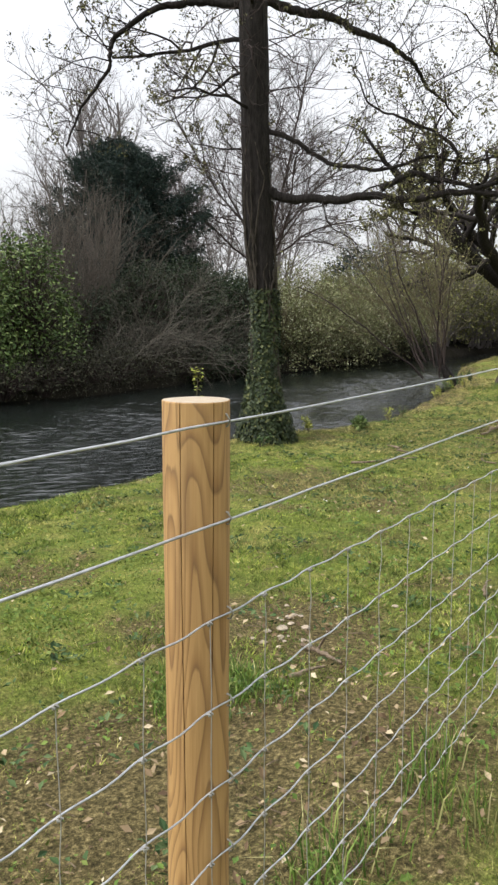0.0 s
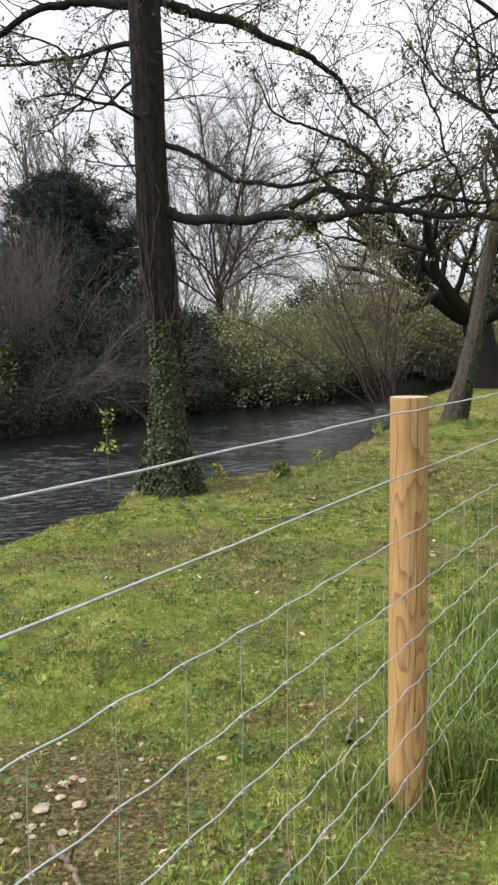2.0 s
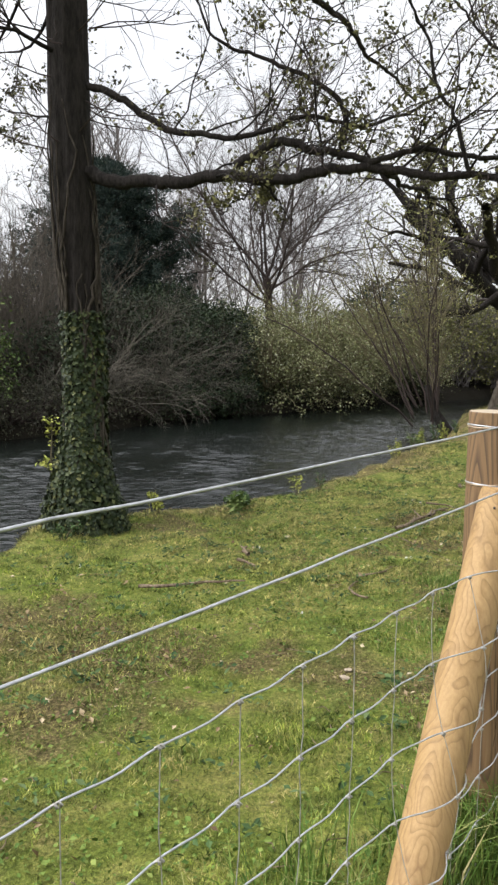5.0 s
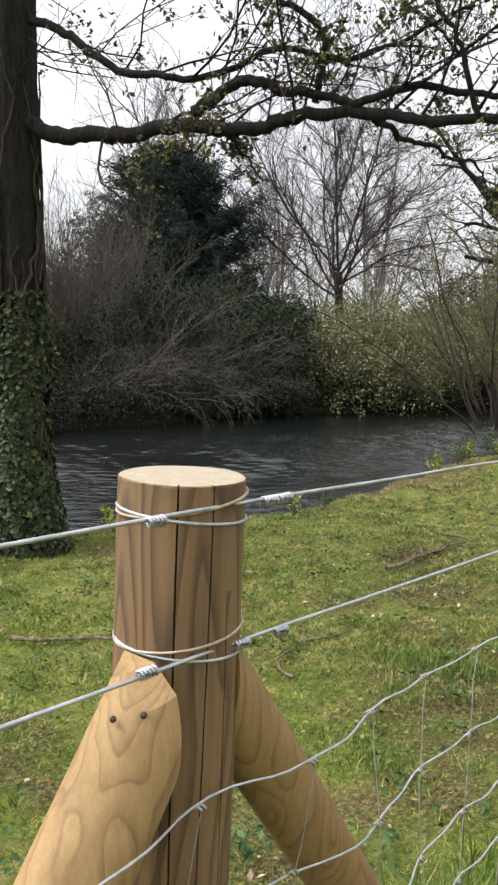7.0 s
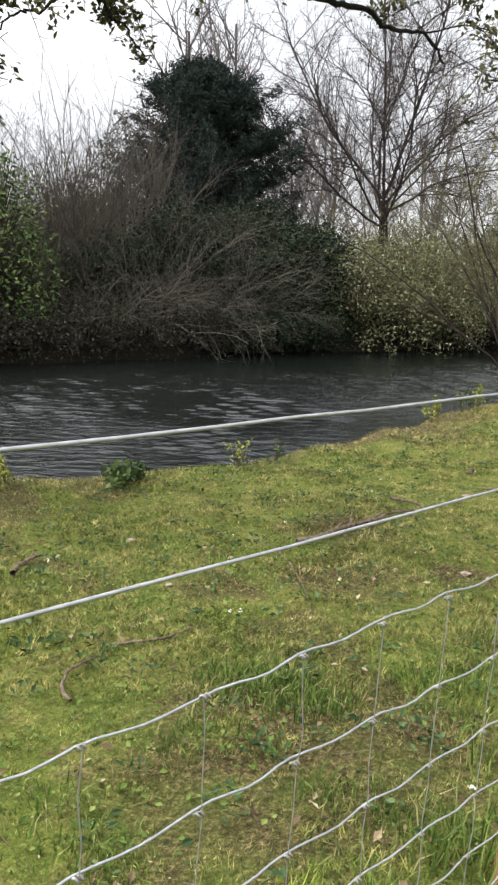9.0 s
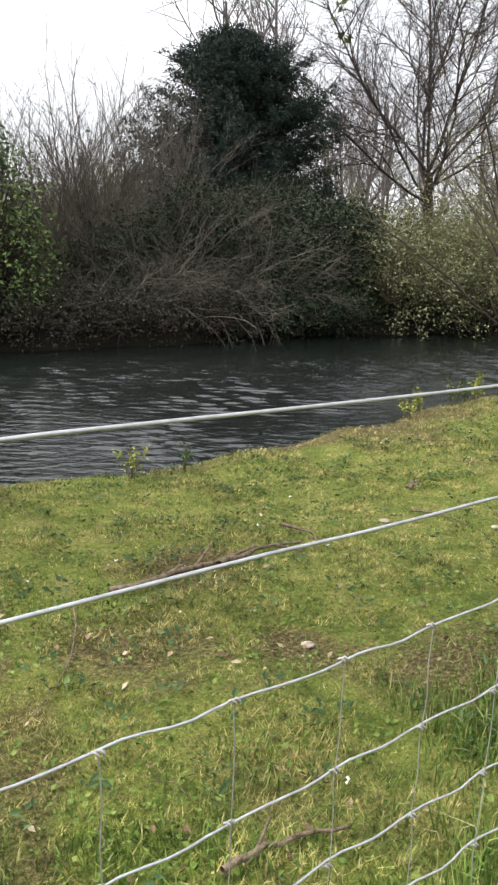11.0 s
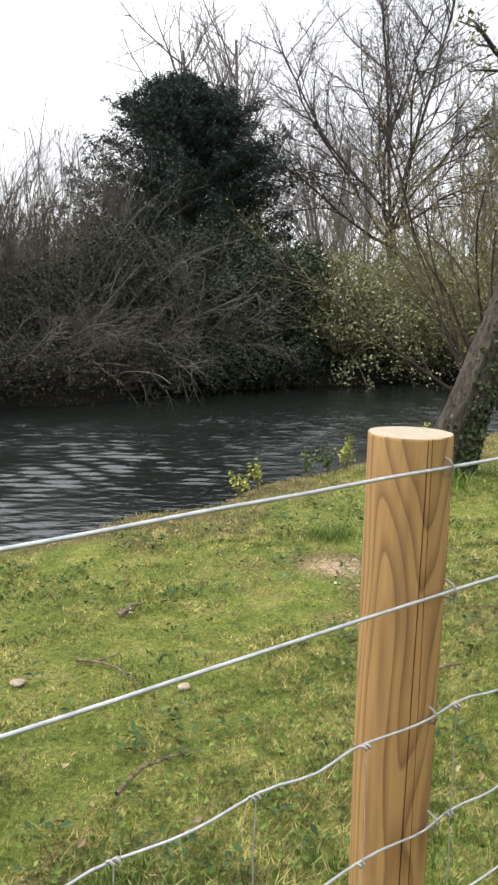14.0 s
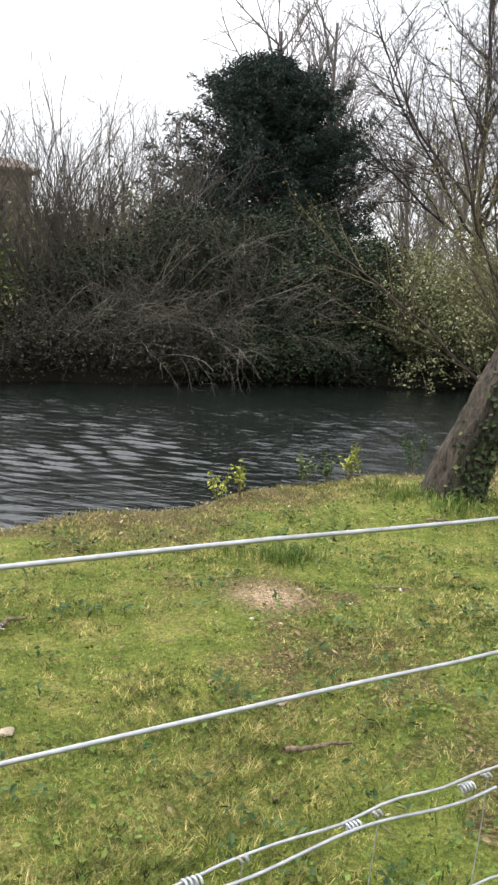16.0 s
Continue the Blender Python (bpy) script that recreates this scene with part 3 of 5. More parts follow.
for foot, head, r, side, flat in (
    ((5.485, -0.03, -0.12), (6.226, 0.03, 0.9), 0.052, 6.188, ((6.203, -0.022, 0.893), (-0.5, -0.5, 0.71))),
    ((7.02, 0.04, -0.12), (6.24, 0.04, 0.93), 0.046, 6.29, ((6.33, 0.0, 0.925), (0.3, -0.3, 0.9))),
):
    s = child("strut", strut_mesh("strut", foot, head, r, side, flat), fence, "pale peeled pine brace nailed to the straining post")
    local(s, fence, *foot)
for nx, nz in ((6.135, 0.87), (6.157, 0.873)):
    bm = bmesh.new()
    bmesh.ops.create_icosphere(bm, subdivisions=2, radius=0.0035)
    me = bpy.data.meshes.new("nail")
    bm.to_mesh(me)
    bm.free()
    me.materials.append(M_NAIL)
    nail = child("nail", me, fence)
    local(nail, fence, nx, -0.022 - (nx - 6.203) + 1.42 * (nz - 0.893), nz)

X0, X1 = -2.5, 18.0


def wire_y(x, z):
    """The net bulges to the path side where it passes the two braces."""
    a, b = 5.42 + (z + 0.1) * 0.737, 6.95 - (z + 0.1) * 0.65
    return -0.004 - (0.045 + 0.045 * np.clip(0.9 - z, 0, 1)) * np.exp(-(((x - a) / 0.13) ** 2)) - 0.04 * np.exp(-(((x - b) / 0.13) ** 2)) * (z < 0.95)


for k, z in enumerate(WIRES):
    T = Tubes()
    if k < 2:
        xs = np.arange(X0, X1, 0.12)
        pts = np.stack([xs, -0.004 + 0 * xs, z - 0.004 * np.abs(np.sin((xs - 6.26) * np.pi / 2.45)) + 0.0006 * rng.normal(size=len(xs))], 1)
        T.add(pts, np.full(len(xs), 0.0021), 6)
    else:
        xs = np.arange(X0, X1, 0.026)
        ph = (xs - 7.309) / 0.1555
        wave = (0.3 + 0.52 * step((xs - 4.5) / 2.5)) * (0.0024 * np.sin(2 * np.pi * ph + 0.6 + np.sin(xs * 2.3 + k)) + 0.002 * np.abs(np.sin(np.pi * ph)) + 0.0012 * np.sin(xs * 61 + k) + 0.003 * np.sin(xs * 3.1 + k) + 0.003 * np.sin(xs * 7.7 + 2 * k))
        pts = np.stack([xs, wire_y(xs, z) + 0.003 * np.cos(2 * np.pi * ph), z + wave], 1)
        T.add(pts, np.full(len(xs), 0.0016), 5)
    w = child("line_wire", T.mesh("line_wire", M_WIRE), fence)
    w.matrix_local = Matrix.Translation(-fence.location)
for i in range(int((X0 - 7.309) / 0.1555), int((X1 - 7.309) / 0.1555)):
    x = 7.309 + i * 0.1555
    T = Tubes()
    zs = np.linspace(WIRES[-1], WIRES[2], 15)
    T.add(np.stack([x + 0.0025 * rng.normal(size=15), wire_y(x, zs) - 0.002, zs], 1), np.full(15, 0.0009), 4)
    for z in WIRES[2:]:
        a = np.linspace(0, 4 * np.pi, 9)
        T.add(np.stack([x + np.linspace(-0.006, 0.006, 9), wire_y(x, z) - 0.001 + 0.0035 * np.cos(a), z + 0.003 * np.sin(a)], 1), np.full(9, 0.0017), 4)
    w = child("stay_wire", T.mesh("stay_wire", M_STAY), fence)
    w.matrix_local = Matrix.Translation(-fence.location)
# two rolls of net overlap and are twisted together
for k, z in enumerate(WIRES[2:]):
    T = Tubes()
    xs = np.linspace(11.58, 11.98, 24)
    T.add(np.stack([xs, -0.014 + 0 * xs, z - 0.007 - 0.006 * np.sin((xs - 11.58) / 0.4 * 9 + k)], 1), np.full(24, 0.0018), 5)
    w = child("overlap_wire", T.mesh("overlap_wire", M_WIRE), fence)
    w.matrix_local = Matrix.Translation(-fence.location)
    for x in (11.61, 11.785, 11.94):
        T = Tubes()
        a = np.linspace(0, 7 * np.pi, 36)
        T.add(np.stack([x + np.linspace(-0.008, 0.008, 36), -0.008 + 0.0045 * np.cos(a), z - 0.003 + 0.0045 * np.sin(a)], 1), np.full(36, 0.0016), 4)
        w = child("wire_splice", T.mesh("wire_splice", M_WIRE), fence)
        w.matrix_local = Matrix.Translation(-fence.location)
# ties round the straining post
for z, mat_, slope in ((1.057, M_RUST, 0.012), (1.045, M_WIRE, -0.006), (0.918, M_RUST, 0.01), (0.905, M_WIRE, -0.006)):
    T = Tubes()
    a = np.linspace(0, 2 * np.pi, 30)
    T.add(np.stack([6.26 + 0.068 * np.cos(a), 0.06 + 0.068 * np.sin(a), z + slope * np.cos(a + 0.5)], 1), np.full(30, 0.002), 5)
    w = child("wire_tie", T.mesh("wire_tie", mat_), fence)
    w.matrix_local = Matrix.Translation(-fence.location)
for x, z in ((6.165, 1.057), (6.325, 1.058), (6.16, 0.914), (6.29, 0.91), (6.354, 0.909), (6.35, 1.058)):
    T = Tubes()
    a = np.linspace(0, 10 * np.pi, 50)
    T.add(np.stack([x + np.linspace(-0.011, 0.011, 50), -0.005 + 0.0042 * np.cos(a), z + 0.0042 * np.sin(a)], 1), np.full(50, 0.0019), 4)
    w = child("wire_splice", T.mesh("wire_splice", M_WIRE), fence)
    w.matrix_local = Matrix.Translation(-fence.location)

# ---- trees on the near bank ----


def rough_trunk(pts, radii, n, sides, rng, amount=0.05):
    """A trunk along a smooth line, its surface broken by upright ridges."""
    line = smooth_line(pts, n)
    rad = np.interp(np.linspace(0, 1, n), np.linspace(0, 1, len(radii)), radii)
    a = np.linspace(0, 2 * np.pi, sides, endpoint=False)
    ridge = 1 + amount * np.sin(7 * a + 1.5 * np.sin(line[:, 2:3] * 1.9)) + amount * 0.7 * np.sin(13 * a - line[:, 2:3] * 1.3) + amount * 0.5 * rng.normal(size=(n, sides))
    ring = np.stack([np.cos(a) * np.ones((n, 1)), np.sin(a) * np.ones((n, 1)), 0 * a * np.ones((n, 1))], -1) * (rad[:, None] * ridge)[..., None]
    v = (line[:, None] + ring).reshape(-1, 3)
    i = (np.arange(n - 1)[:, None] * sides + np.arange(sides)).ravel()
    j = (np.arange(n - 1)[:, None] * sides + (np.arange(sides) + 1) % sides).ravel()
    return v, np.stack([i, j, j + sides, i + sides], 1), line, rad


TWIGGY = [(6, 0.16, 0.02, 7, 50, 0.5, 0.5), (5, 0.2, 0.03, 6, 55, 0.5, 0.5), (4, 0.22, 0.05, 4, 50, 0.55, 0.55), (3, 0.22, 0.06, 0, 40, 0.5, 0.5)]


def limb(limbs, twigs, tips, rng, pts, r0, r1, kids, klen, krad, first=0.15, lift=None):
    """A main limb through given points with twigs along it."""
    line = smooth_line(pts, 8 * len(pts))
    line[1:-1] += rng.normal(size=line[1:-1].shape) * 0.005
    s_ = np.linspace(0, len(pts), len(line))[:, None]
    ph = rng.uniform(0, 6.3, (3, 3))
    line = line + (0.014 * np.sin(3.3 * s_ + ph[0]) + 0.004 * np.sin(8.1 * s_ + ph[1])) * np.minimum(1, s_)
    T = Tubes()
    T.add(line, np.linspace(r0, r1, len(line)) * (1 + 0.03 * rng.normal(size=len(line))), 10, 0.025, rng)
    limbs.append(T)
    n = len(line) - 1
    for k in range(kids):
        s = first + (1 - first) * (k + rng.random()) / kids
        i = min(int(s * n), n - 1)
        along = unit(line[i + 1] - line[i])
        side = np.cross(along, rng.normal(size=3))
        side = unit(side * (1, 1, np.sign(side[2]) if rng.random() < 0.85 else 0.4) + np.array([0, 0, 0.35]))
        grow(T, rng, line[i], along * 0.55 + side * 0.8, klen * rng.uniform(0.4, 1.2), 0.72 * krad * rng.uniform(0.6, 1.2), TWIGGY[1:], 0, tips, twigs)


def bank_tree():
    rng = np.random.default_rng(11)
    tree = thing("tree", 8.87, 4.22, -0.2, "tall dark bare tree with ivy-clad foot on the pond bank", "tree")
    spine = [(8.88, 4.2, -0.45), (8.88, 4.21, 0.1), (8.87, 4.22, 0.7), (8.87, 4.22, 1.3), (8.83, 4.28, 2.4), (8.8, 4.31, 4.0), (8.78, 4.33, 5.6), (8.85, 4.3, 7.4), (8.9, 4.35, 9.0)]
    v, f, line, rad = rough_trunk(spine, [0.3, 0.19, 0.128, 0.124, 0.145, 0.145, 0.13, 0.1, 0.05], 90, 40, rng, 0.045)
    off = np.array(tree.location)
    child("trunk", mesh_np("trunk", v - off, f, M_BARK, True), tree)
    limbs, W, tips = [], Tubes(), []
    limb(limbs, W, tips, rng, [(8.84, 4.25, 2.52), (8.93, 3.95, 2.42), (9.03, 3.58, 2.38), (9.11, 3.22, 2.39), (9.2, 2.88, 2.37), (9.28, 2.58, 2.35), (9.35, 2.32, 2.41), (9.43, 2.0, 2.36), (9.52, 1.66, 2.32), (9.6, 1.36, 2.28), (9.7, 0.9, 2.25), (9.8, 0.3, 2.33)], 0.052, 0.016, 19, 0.95, 0.013)
    limb(limbs, W, tips, rng, [(9.16, 3.02, 2.46), (9.2, 2.82, 2.55), (9.26, 2.62, 2.58), (9.33, 2.4, 2.5), (9.4, 2.1, 2.44), (9.5, 1.8, 2.47), (9.62, 1.4, 2.42), (9.75, 0.95, 2.4)], 0.034, 0.012, 10, 0.8, 0.011)
    limb(limbs, W, tips, rng, [(8.82, 4.28, 3.15), (8.95, 3.85, 2.95), (9.08, 3.45, 2.72), (9.2, 3.05, 2.66), (9.35, 2.6, 2.75), (9.5, 2.15, 2.7), (9.65, 1.6, 2.85)], 0.03, 0.008, 12, 0.9, 0.011)
    limb(limbs, W, tips, rng, [(8.8, 4.3, 4.42), (9.3, 4.2, 4.44), (10.1, 4.12, 4.54), (10.9, 4.05, 4.58), (11.65, 3.97, 4.57), (12.1, 3.92, 4.52), (12.5, 3.88, 4.32), (13.0, 3.82, 4.2), (13.6, 3.78, 4.06)], 0.056, 0.012, 26, 1.1, 0.014)
    limb(limbs, W, tips, rng, [(8.8, 4.32, 4.36), (8.7, 4.6, 4.38), (8.55, 5.0, 4.42), (8.43, 5.29, 4.37), (8.28, 5.7, 4.16), (8.24, 5.8, 3.85), (8.14, 6.05, 3.48), (8.05, 6.3, 3.05)], 0.05, 0.01, 20, 1.1, 0.013)
    limb(limbs, W, tips, rng, [(9.35, 2.32, 2.45), (9.37, 2.3, 2.7), (9.3, 2.45, 2.95), (9.1, 2.8, 3.1), (8.95, 3.1, 3.3), (8.85, 3.2, 3.6)], 0.022, 0.006, 8, 0.8, 0.009)
    limb(limbs, W, tips, rng, [(9.5, 2.05, 2.36), (9.9, 2.12, 2.37), (10.25, 2.12, 2.36), (10.55, 2.1, 2.36), (10.8, 2.05, 2.28)], 0.018, 0.006, 8, 0.5, 0.007)
    limb(limbs, W, tips, rng, [(9.22, 2.86, 2.36), (9.33, 2.82, 2.28), (9.42, 2.82, 2.22), (9.58, 2.82, 2.13)], 0.009, 0.003, 4, 0.3, 0.004)
    limb(limbs, W, tips, rng, [(9.2, 2.88, 2.36), (9.05, 2.82, 2.25), (8.9, 2.82, 2.16), (8.72, 2.82, 2.04)], 0.009, 0.003, 4, 0.3, 0.004)
    limb(limbs, W, tips, rng, [(9.55, 1.5, 2.32), (9.4, 1.6, 2.7), (9.3, 1.7, 3.0), (9.1, 1.75, 3.35), (9.0, 1.7, 3.7)], 0.014, 0.005, 8, 0.8, 0.008)
    for z, dx, dy, dz, L, r in ((4.9, -0.5, -0.8, 0.35, 2.6, 0.045), (5.4, 0.9, -0.3, 0.4, 2.8, 0.05), (5.9, -0.7, 0.6, 0.3, 3.0, 0.05), (6.4, 0.2, 1.0, 0.4, 2.6, 0.05), (6.8, 0.6, -0.7, 0.5, 2.5, 0.045), (7.4, -0.5, -0.2, 0.8, 2.2, 0.04), (8.2, 0.4, 0.3, 0.9, 2.0, 0.035), (4.0, 0.2, 1, 0.2, 1.8, 0.03), (3.3, -0.9, 0.3, 0.15, 1.3, 0.018), (3.7, 0.6, 0.7, 0.15, 1.5, 0.02), (2.9, 0.3, 0.9, 0.1, 1.1, 0.014), (4.3, -0.8, -0.5, 0.2, 1.7, 0.022)):
        T = Tubes()
        limbs.append(T)
        grow(T, rng, (8.8, 4.3, z), (dx, dy, dz), L, r, TWIGGY, 0, tips, W)
    for k in range(46):
        z = rng.uniform(2.6, 5.2)
        a = rng.uniform(0, 2 * np.pi)
        grow(W, rng, (8.82 + 0.15 * math.cos(a), 4.3 + 0.15 * math.sin(a), z), (math.cos(a), math.sin(a), rng.uniform(-0.5, 0.4)), rng.uniform(0.5, 1.0), 0.007, TWIGGY[2:], 0, None, W)
    for tb in (*limbs, W):
        for arr in tb.v:
            arr -= off
    for T in limbs:
        child("limb", T.mesh("limb", M_BARK), tree)
    child("crown", W.mesh("crown", M_TWIG), tree)
    tips = [(p - off, d) for p, d in tips]
    pick = [tips[i] for i in rng.permutation(len(tips))[: int(len(tips) * 0.36)]]
    child("bud_foliage", leaves_at(pick, 5, 0.02, 0.018, rng, "buds", M_BUD, 0.55), tree)
    # ivy: dense skirt at the foot, thinner sleeve above, bare woody stems higher up
    n = 13000
    z = -0.28 + 1.75 * rng.random(n) ** 1.7
    a = rng.uniform(0, 2 * np.pi, n)
    puff = np.interp(z, [-0.3, 0.0, 0.25, 0.6, 1.5], [0.33, 0.285, 0.21, 0.158, 0.148]) * (1 + 0.1 * np.sin(3 * a + 4 * z) + 0.05 * rng.normal(size=n))
    cx, cy = np.interp(z, line[:, 2], line[:, 0]), np.interp(z, line[:, 2], line[:, 1])
    c = np.stack([cx + puff * np.cos(a), cy + puff * np.sin(a), z], 1) - off
    nrm = np.stack([np.cos(a), np.sin(a), 0.35 + 0 * a], 1) + rng.normal(size=(n, 3)) * 0.45
    child("ivy", leaf_mesh("ivy", c, nrm, rng.uniform(0.012, 0.028, n), rng, M_IVY, 0.8), tree, "glossy green ivy leaves")
    S = Tubes()
    for k in range(48):
        a, z0 = rng.uniform(0, 2 * np.pi), rng.uniform(0.2, 1.6)
        z1 = z0 + rng.uniform(0.8, 1.7)
        zz = np.linspace(z0, min(z1, 3.0), 14)
        aa = a + np.cumsum(rng.normal(size=14) * 0.16)
        rr = np.interp(zz, line[:, 2], rad) * 1.04 + 0.008 + 0.012 * rng.random(14)
        S.add(np.stack([np.interp(zz, line[:, 2], line[:, 0]) + rr * np.cos(aa), np.interp(zz, line[:, 2], line[:, 1]) + rr * np.sin(aa), zz], 1) - off, np.linspace(0.013, 0.005, 14), 5)
    child("climbing_ivy", S.mesh("climbing_ivy", M_BARK_LEAN), tree, "woody brown ivy stems")
    tree.location = (8.69, 4.1, -0.2)


def leaning_tree():
    rng = np.random.default_rng(21)
    tree = thing("tree", 15.42, 3.3, -0.02, "leaning fissured tree with ivy at the pond edge", "tree")
    off = np.array(tree.location)
    spine = [(15.36, 3.37, -0.4), (15.41, 3.31, 0.0), (15.55, 3.2, 0.6), (15.8, 3.12, 1.25), (16.1, 3.08, 2.0), (16.3, 3.01, 2.8), (16.3, 2.8, 3.8), (16.25, 2.58, 5.2), (16.2, 2.38, 6.6), (16.2, 2.28, 8.2)]
    v, f, line, rad = rough_trunk(spine, [0.27, 0.2, 0.15, 0.134, 0.122, 0.11, 0.096, 0.08, 0.055, 0.03], 90, 36, rng, 0.06)
    child("trunk", mesh_np("trunk", v - off, f, M_BARK_LEAN, True), tree)
    limbs, W, tips = [], Tubes(), []
    limb(limbs, W, tips, rng, [(16.30, 3.03, 2.75), (16.50, 2.78, 3.50), (16.55, 2.53, 4.40), (16.50, 2.23, 5.60), (16.40, 1.98, 7.00)], 0.09, 0.03, 12, 1.6, 0.025, 0.3)
    limb(limbs, W, tips, rng, [(16.25, 2.63, 4.90), (16.00, 3.08, 4.95), (15.80, 3.48, 5.20), (15.60, 3.88, 5.60), (15.40, 4.28, 6.20)], 0.04, 0.01, 12, 1.3, 0.016)
    limb(limbs, W, tips, rng, [(16.28, 2.78, 3.90), (16.50, 2.28, 4.20), (16.80, 1.68, 4.30), (17.00, 1.08, 4.70)], 0.04, 0.01, 10, 1.2, 0.014)
    for z, dx, dy, dz, L in ((5.4, 0.8, 0.5, 0.5, 2.6), (5.9, -0.8, 0.5, 0.5, 2.6), (6.5, -0.4, -0.8, 0.6, 2.4), (7.1, 0.5, 0.3, 0.9, 2.2), (4.5, -0.6, 0.6, 0.5, 2.0)):
        x, y = np.interp(z, line[:, 2], line[:, 0]), np.interp(z, line[:, 2], line[:, 1])
        T = Tubes()
        limbs.append(T)
        grow(T, rng, (x, y, z), (dx, dy, dz), L, 0.04, TWIGGY, 0, tips, W)
    for tb in (*limbs, W):
        for arr in tb.v:
            arr -= off
    for T in limbs:
        child("limb", T.mesh("limb", M_BARK), tree)
    child("crown", W.mesh("crown", M_TWIG), tree)
    child("bud_foliage", leaves_at([(p - off, d) for p, d in tips], 1, 0.02, 0.018, rng, "buds", M_BUD), tree)
    n = 2600
    z = -0.05 + 2.2 * rng.random(n) ** 1.4
    a = rng.normal(size=n) * 0.75 - 1.0
    rr = np.interp(z, line[:, 2], rad) * 1.05 + 0.02 * rng.random(n)
    c = np.stack([np.interp(z, line[:, 2], line[:, 0]) + rr * np.cos(a), np.interp(z, line[:, 2], line[:, 1]) + rr * np.sin(a), z], 1) - off
    nrm = np.stack([np.cos(a), np.sin(a), 0.3 + 0 * a], 1) + rng.normal(size=(n, 3)) * 0.4
    child("ivy", leaf_mesh("ivy", c, nrm, rng.uniform(0.012, 0.026, n), rng, M_IVY, 0.8), tree, "dark ivy leaves")


def willow_shrub():
    rng = np.random.default_rng(31)
    tree = thing("shrub", 20.5, 6.5, -0.4, "many-stemmed bare olive willow leaning over the water", "shrub")
    T, W, tips = Tubes(), Tubes(), []
    spec = [(8, 0.1, 0.03, 10, 34, 0.45, 0.45), (5, 0.12, 0.06, 5, 35, 0.5, 0.5), (4, 0.15, 0.06, 0, 30, 0.5, 0.5)]
    for k in range(17):
        a = rng.uniform(0, 2 * np.pi)
        lean = rng.uniform(0.15, 0.75)
        T = Tubes()
        grow(T, rng, (0.25 * math.cos(a), 0.25 * math.sin(a), 0.5 * rng.random()), (math.cos(a) * lean - 0.2, math.sin(a) * lean + 0.25, 1), rng.uniform(2.4, 3.9), 0.024, spec, 0, tips, W)
        child("stem", T.mesh("stem", M_TWIG), tree)
    T = Tubes()
    for k, (dx, dy) in enumerate(((-0.35, -0.1), (-0.15, -0.15), (0.15, 0.1))):
        T.add([(dx + 0.35, dy - 0.5, -0.3), (dx * 0.5 + 0.1, dy * 0.5 - 0.15, 0.35), (0, 0, 0.9)], [0.085, 0.075, 0.05], 10, 0.05, rng)
    child("trunk", T.mesh("trunk", M_BARK), tree)
    child("crown", W.mesh("crown", M_TWIG_OLIVE), tree)
    child("foliage", leaves_at(tips, 2, 0.06, 0.022, rng, "leaves", M_OLIVE), tree)


def oak():
    rng = np.random.default_rng(41)
    tree = thing("tree", 28.9, 6.2, -0.3, "old spreading oak with thick crooked dark limbs", "tree")
    T, W, tips = Tubes(), Tubes(), []
    T.add(smooth_line([(0.1, -0.1, -0.3), (0, 0, 0.3), (-0.1, 0.25, 1.4), (-0.15, 0.5, 2.5)], 16), np.linspace(0.62, 0.42, 16), 20, 0.03, rng)
    spec = [(9, 0.2, 0.05, 7, 55, 0.5, 0.42), (6, 0.26, 0.04, 6, 55, 0.5, 0.46), (5, 0.26, 0.05, 5, 50, 0.5, 0.5), (4, 0.25, 0.05, 0, 45, 0.5, 0.5)]
    for dx, dy, dz, L, r in ((-0.7, 0.7, 0.25, 6.0, 0.26), (0.3, 1, 0.4, 5.5, 0.22), (-0.5, -0.8, 0.4, 5.5, 0.24), (0.7, -0.7, 0.5, 5.5, 0.22), (0.1, 0.1, 1, 6.0, 0.26), (-0.9, -0.1, 0.35, 6.0, 0.24), (0.8, 0.4, 0.5, 5.0, 0.2), (-0.4, 0.9, 0.8, 5.5, 0.2)):
        grow(T, rng, (-0.15, 0.5, 2.2), (dx, dy, dz), L, r, spec, 0, tips, W)
    child("trunk", T.mesh("trunk", M_BARK), tree)
    child("crown", W.mesh("crown", M_TWIG_MID), tree)
    child("foliage", leaves_at(tips, 3, 0.1, 0.05, rng, "leaves", M_OLIVE), tree)


bank_tree()
leaning_tree()
willow_shrub()
oak()

# ---- the far bank ----


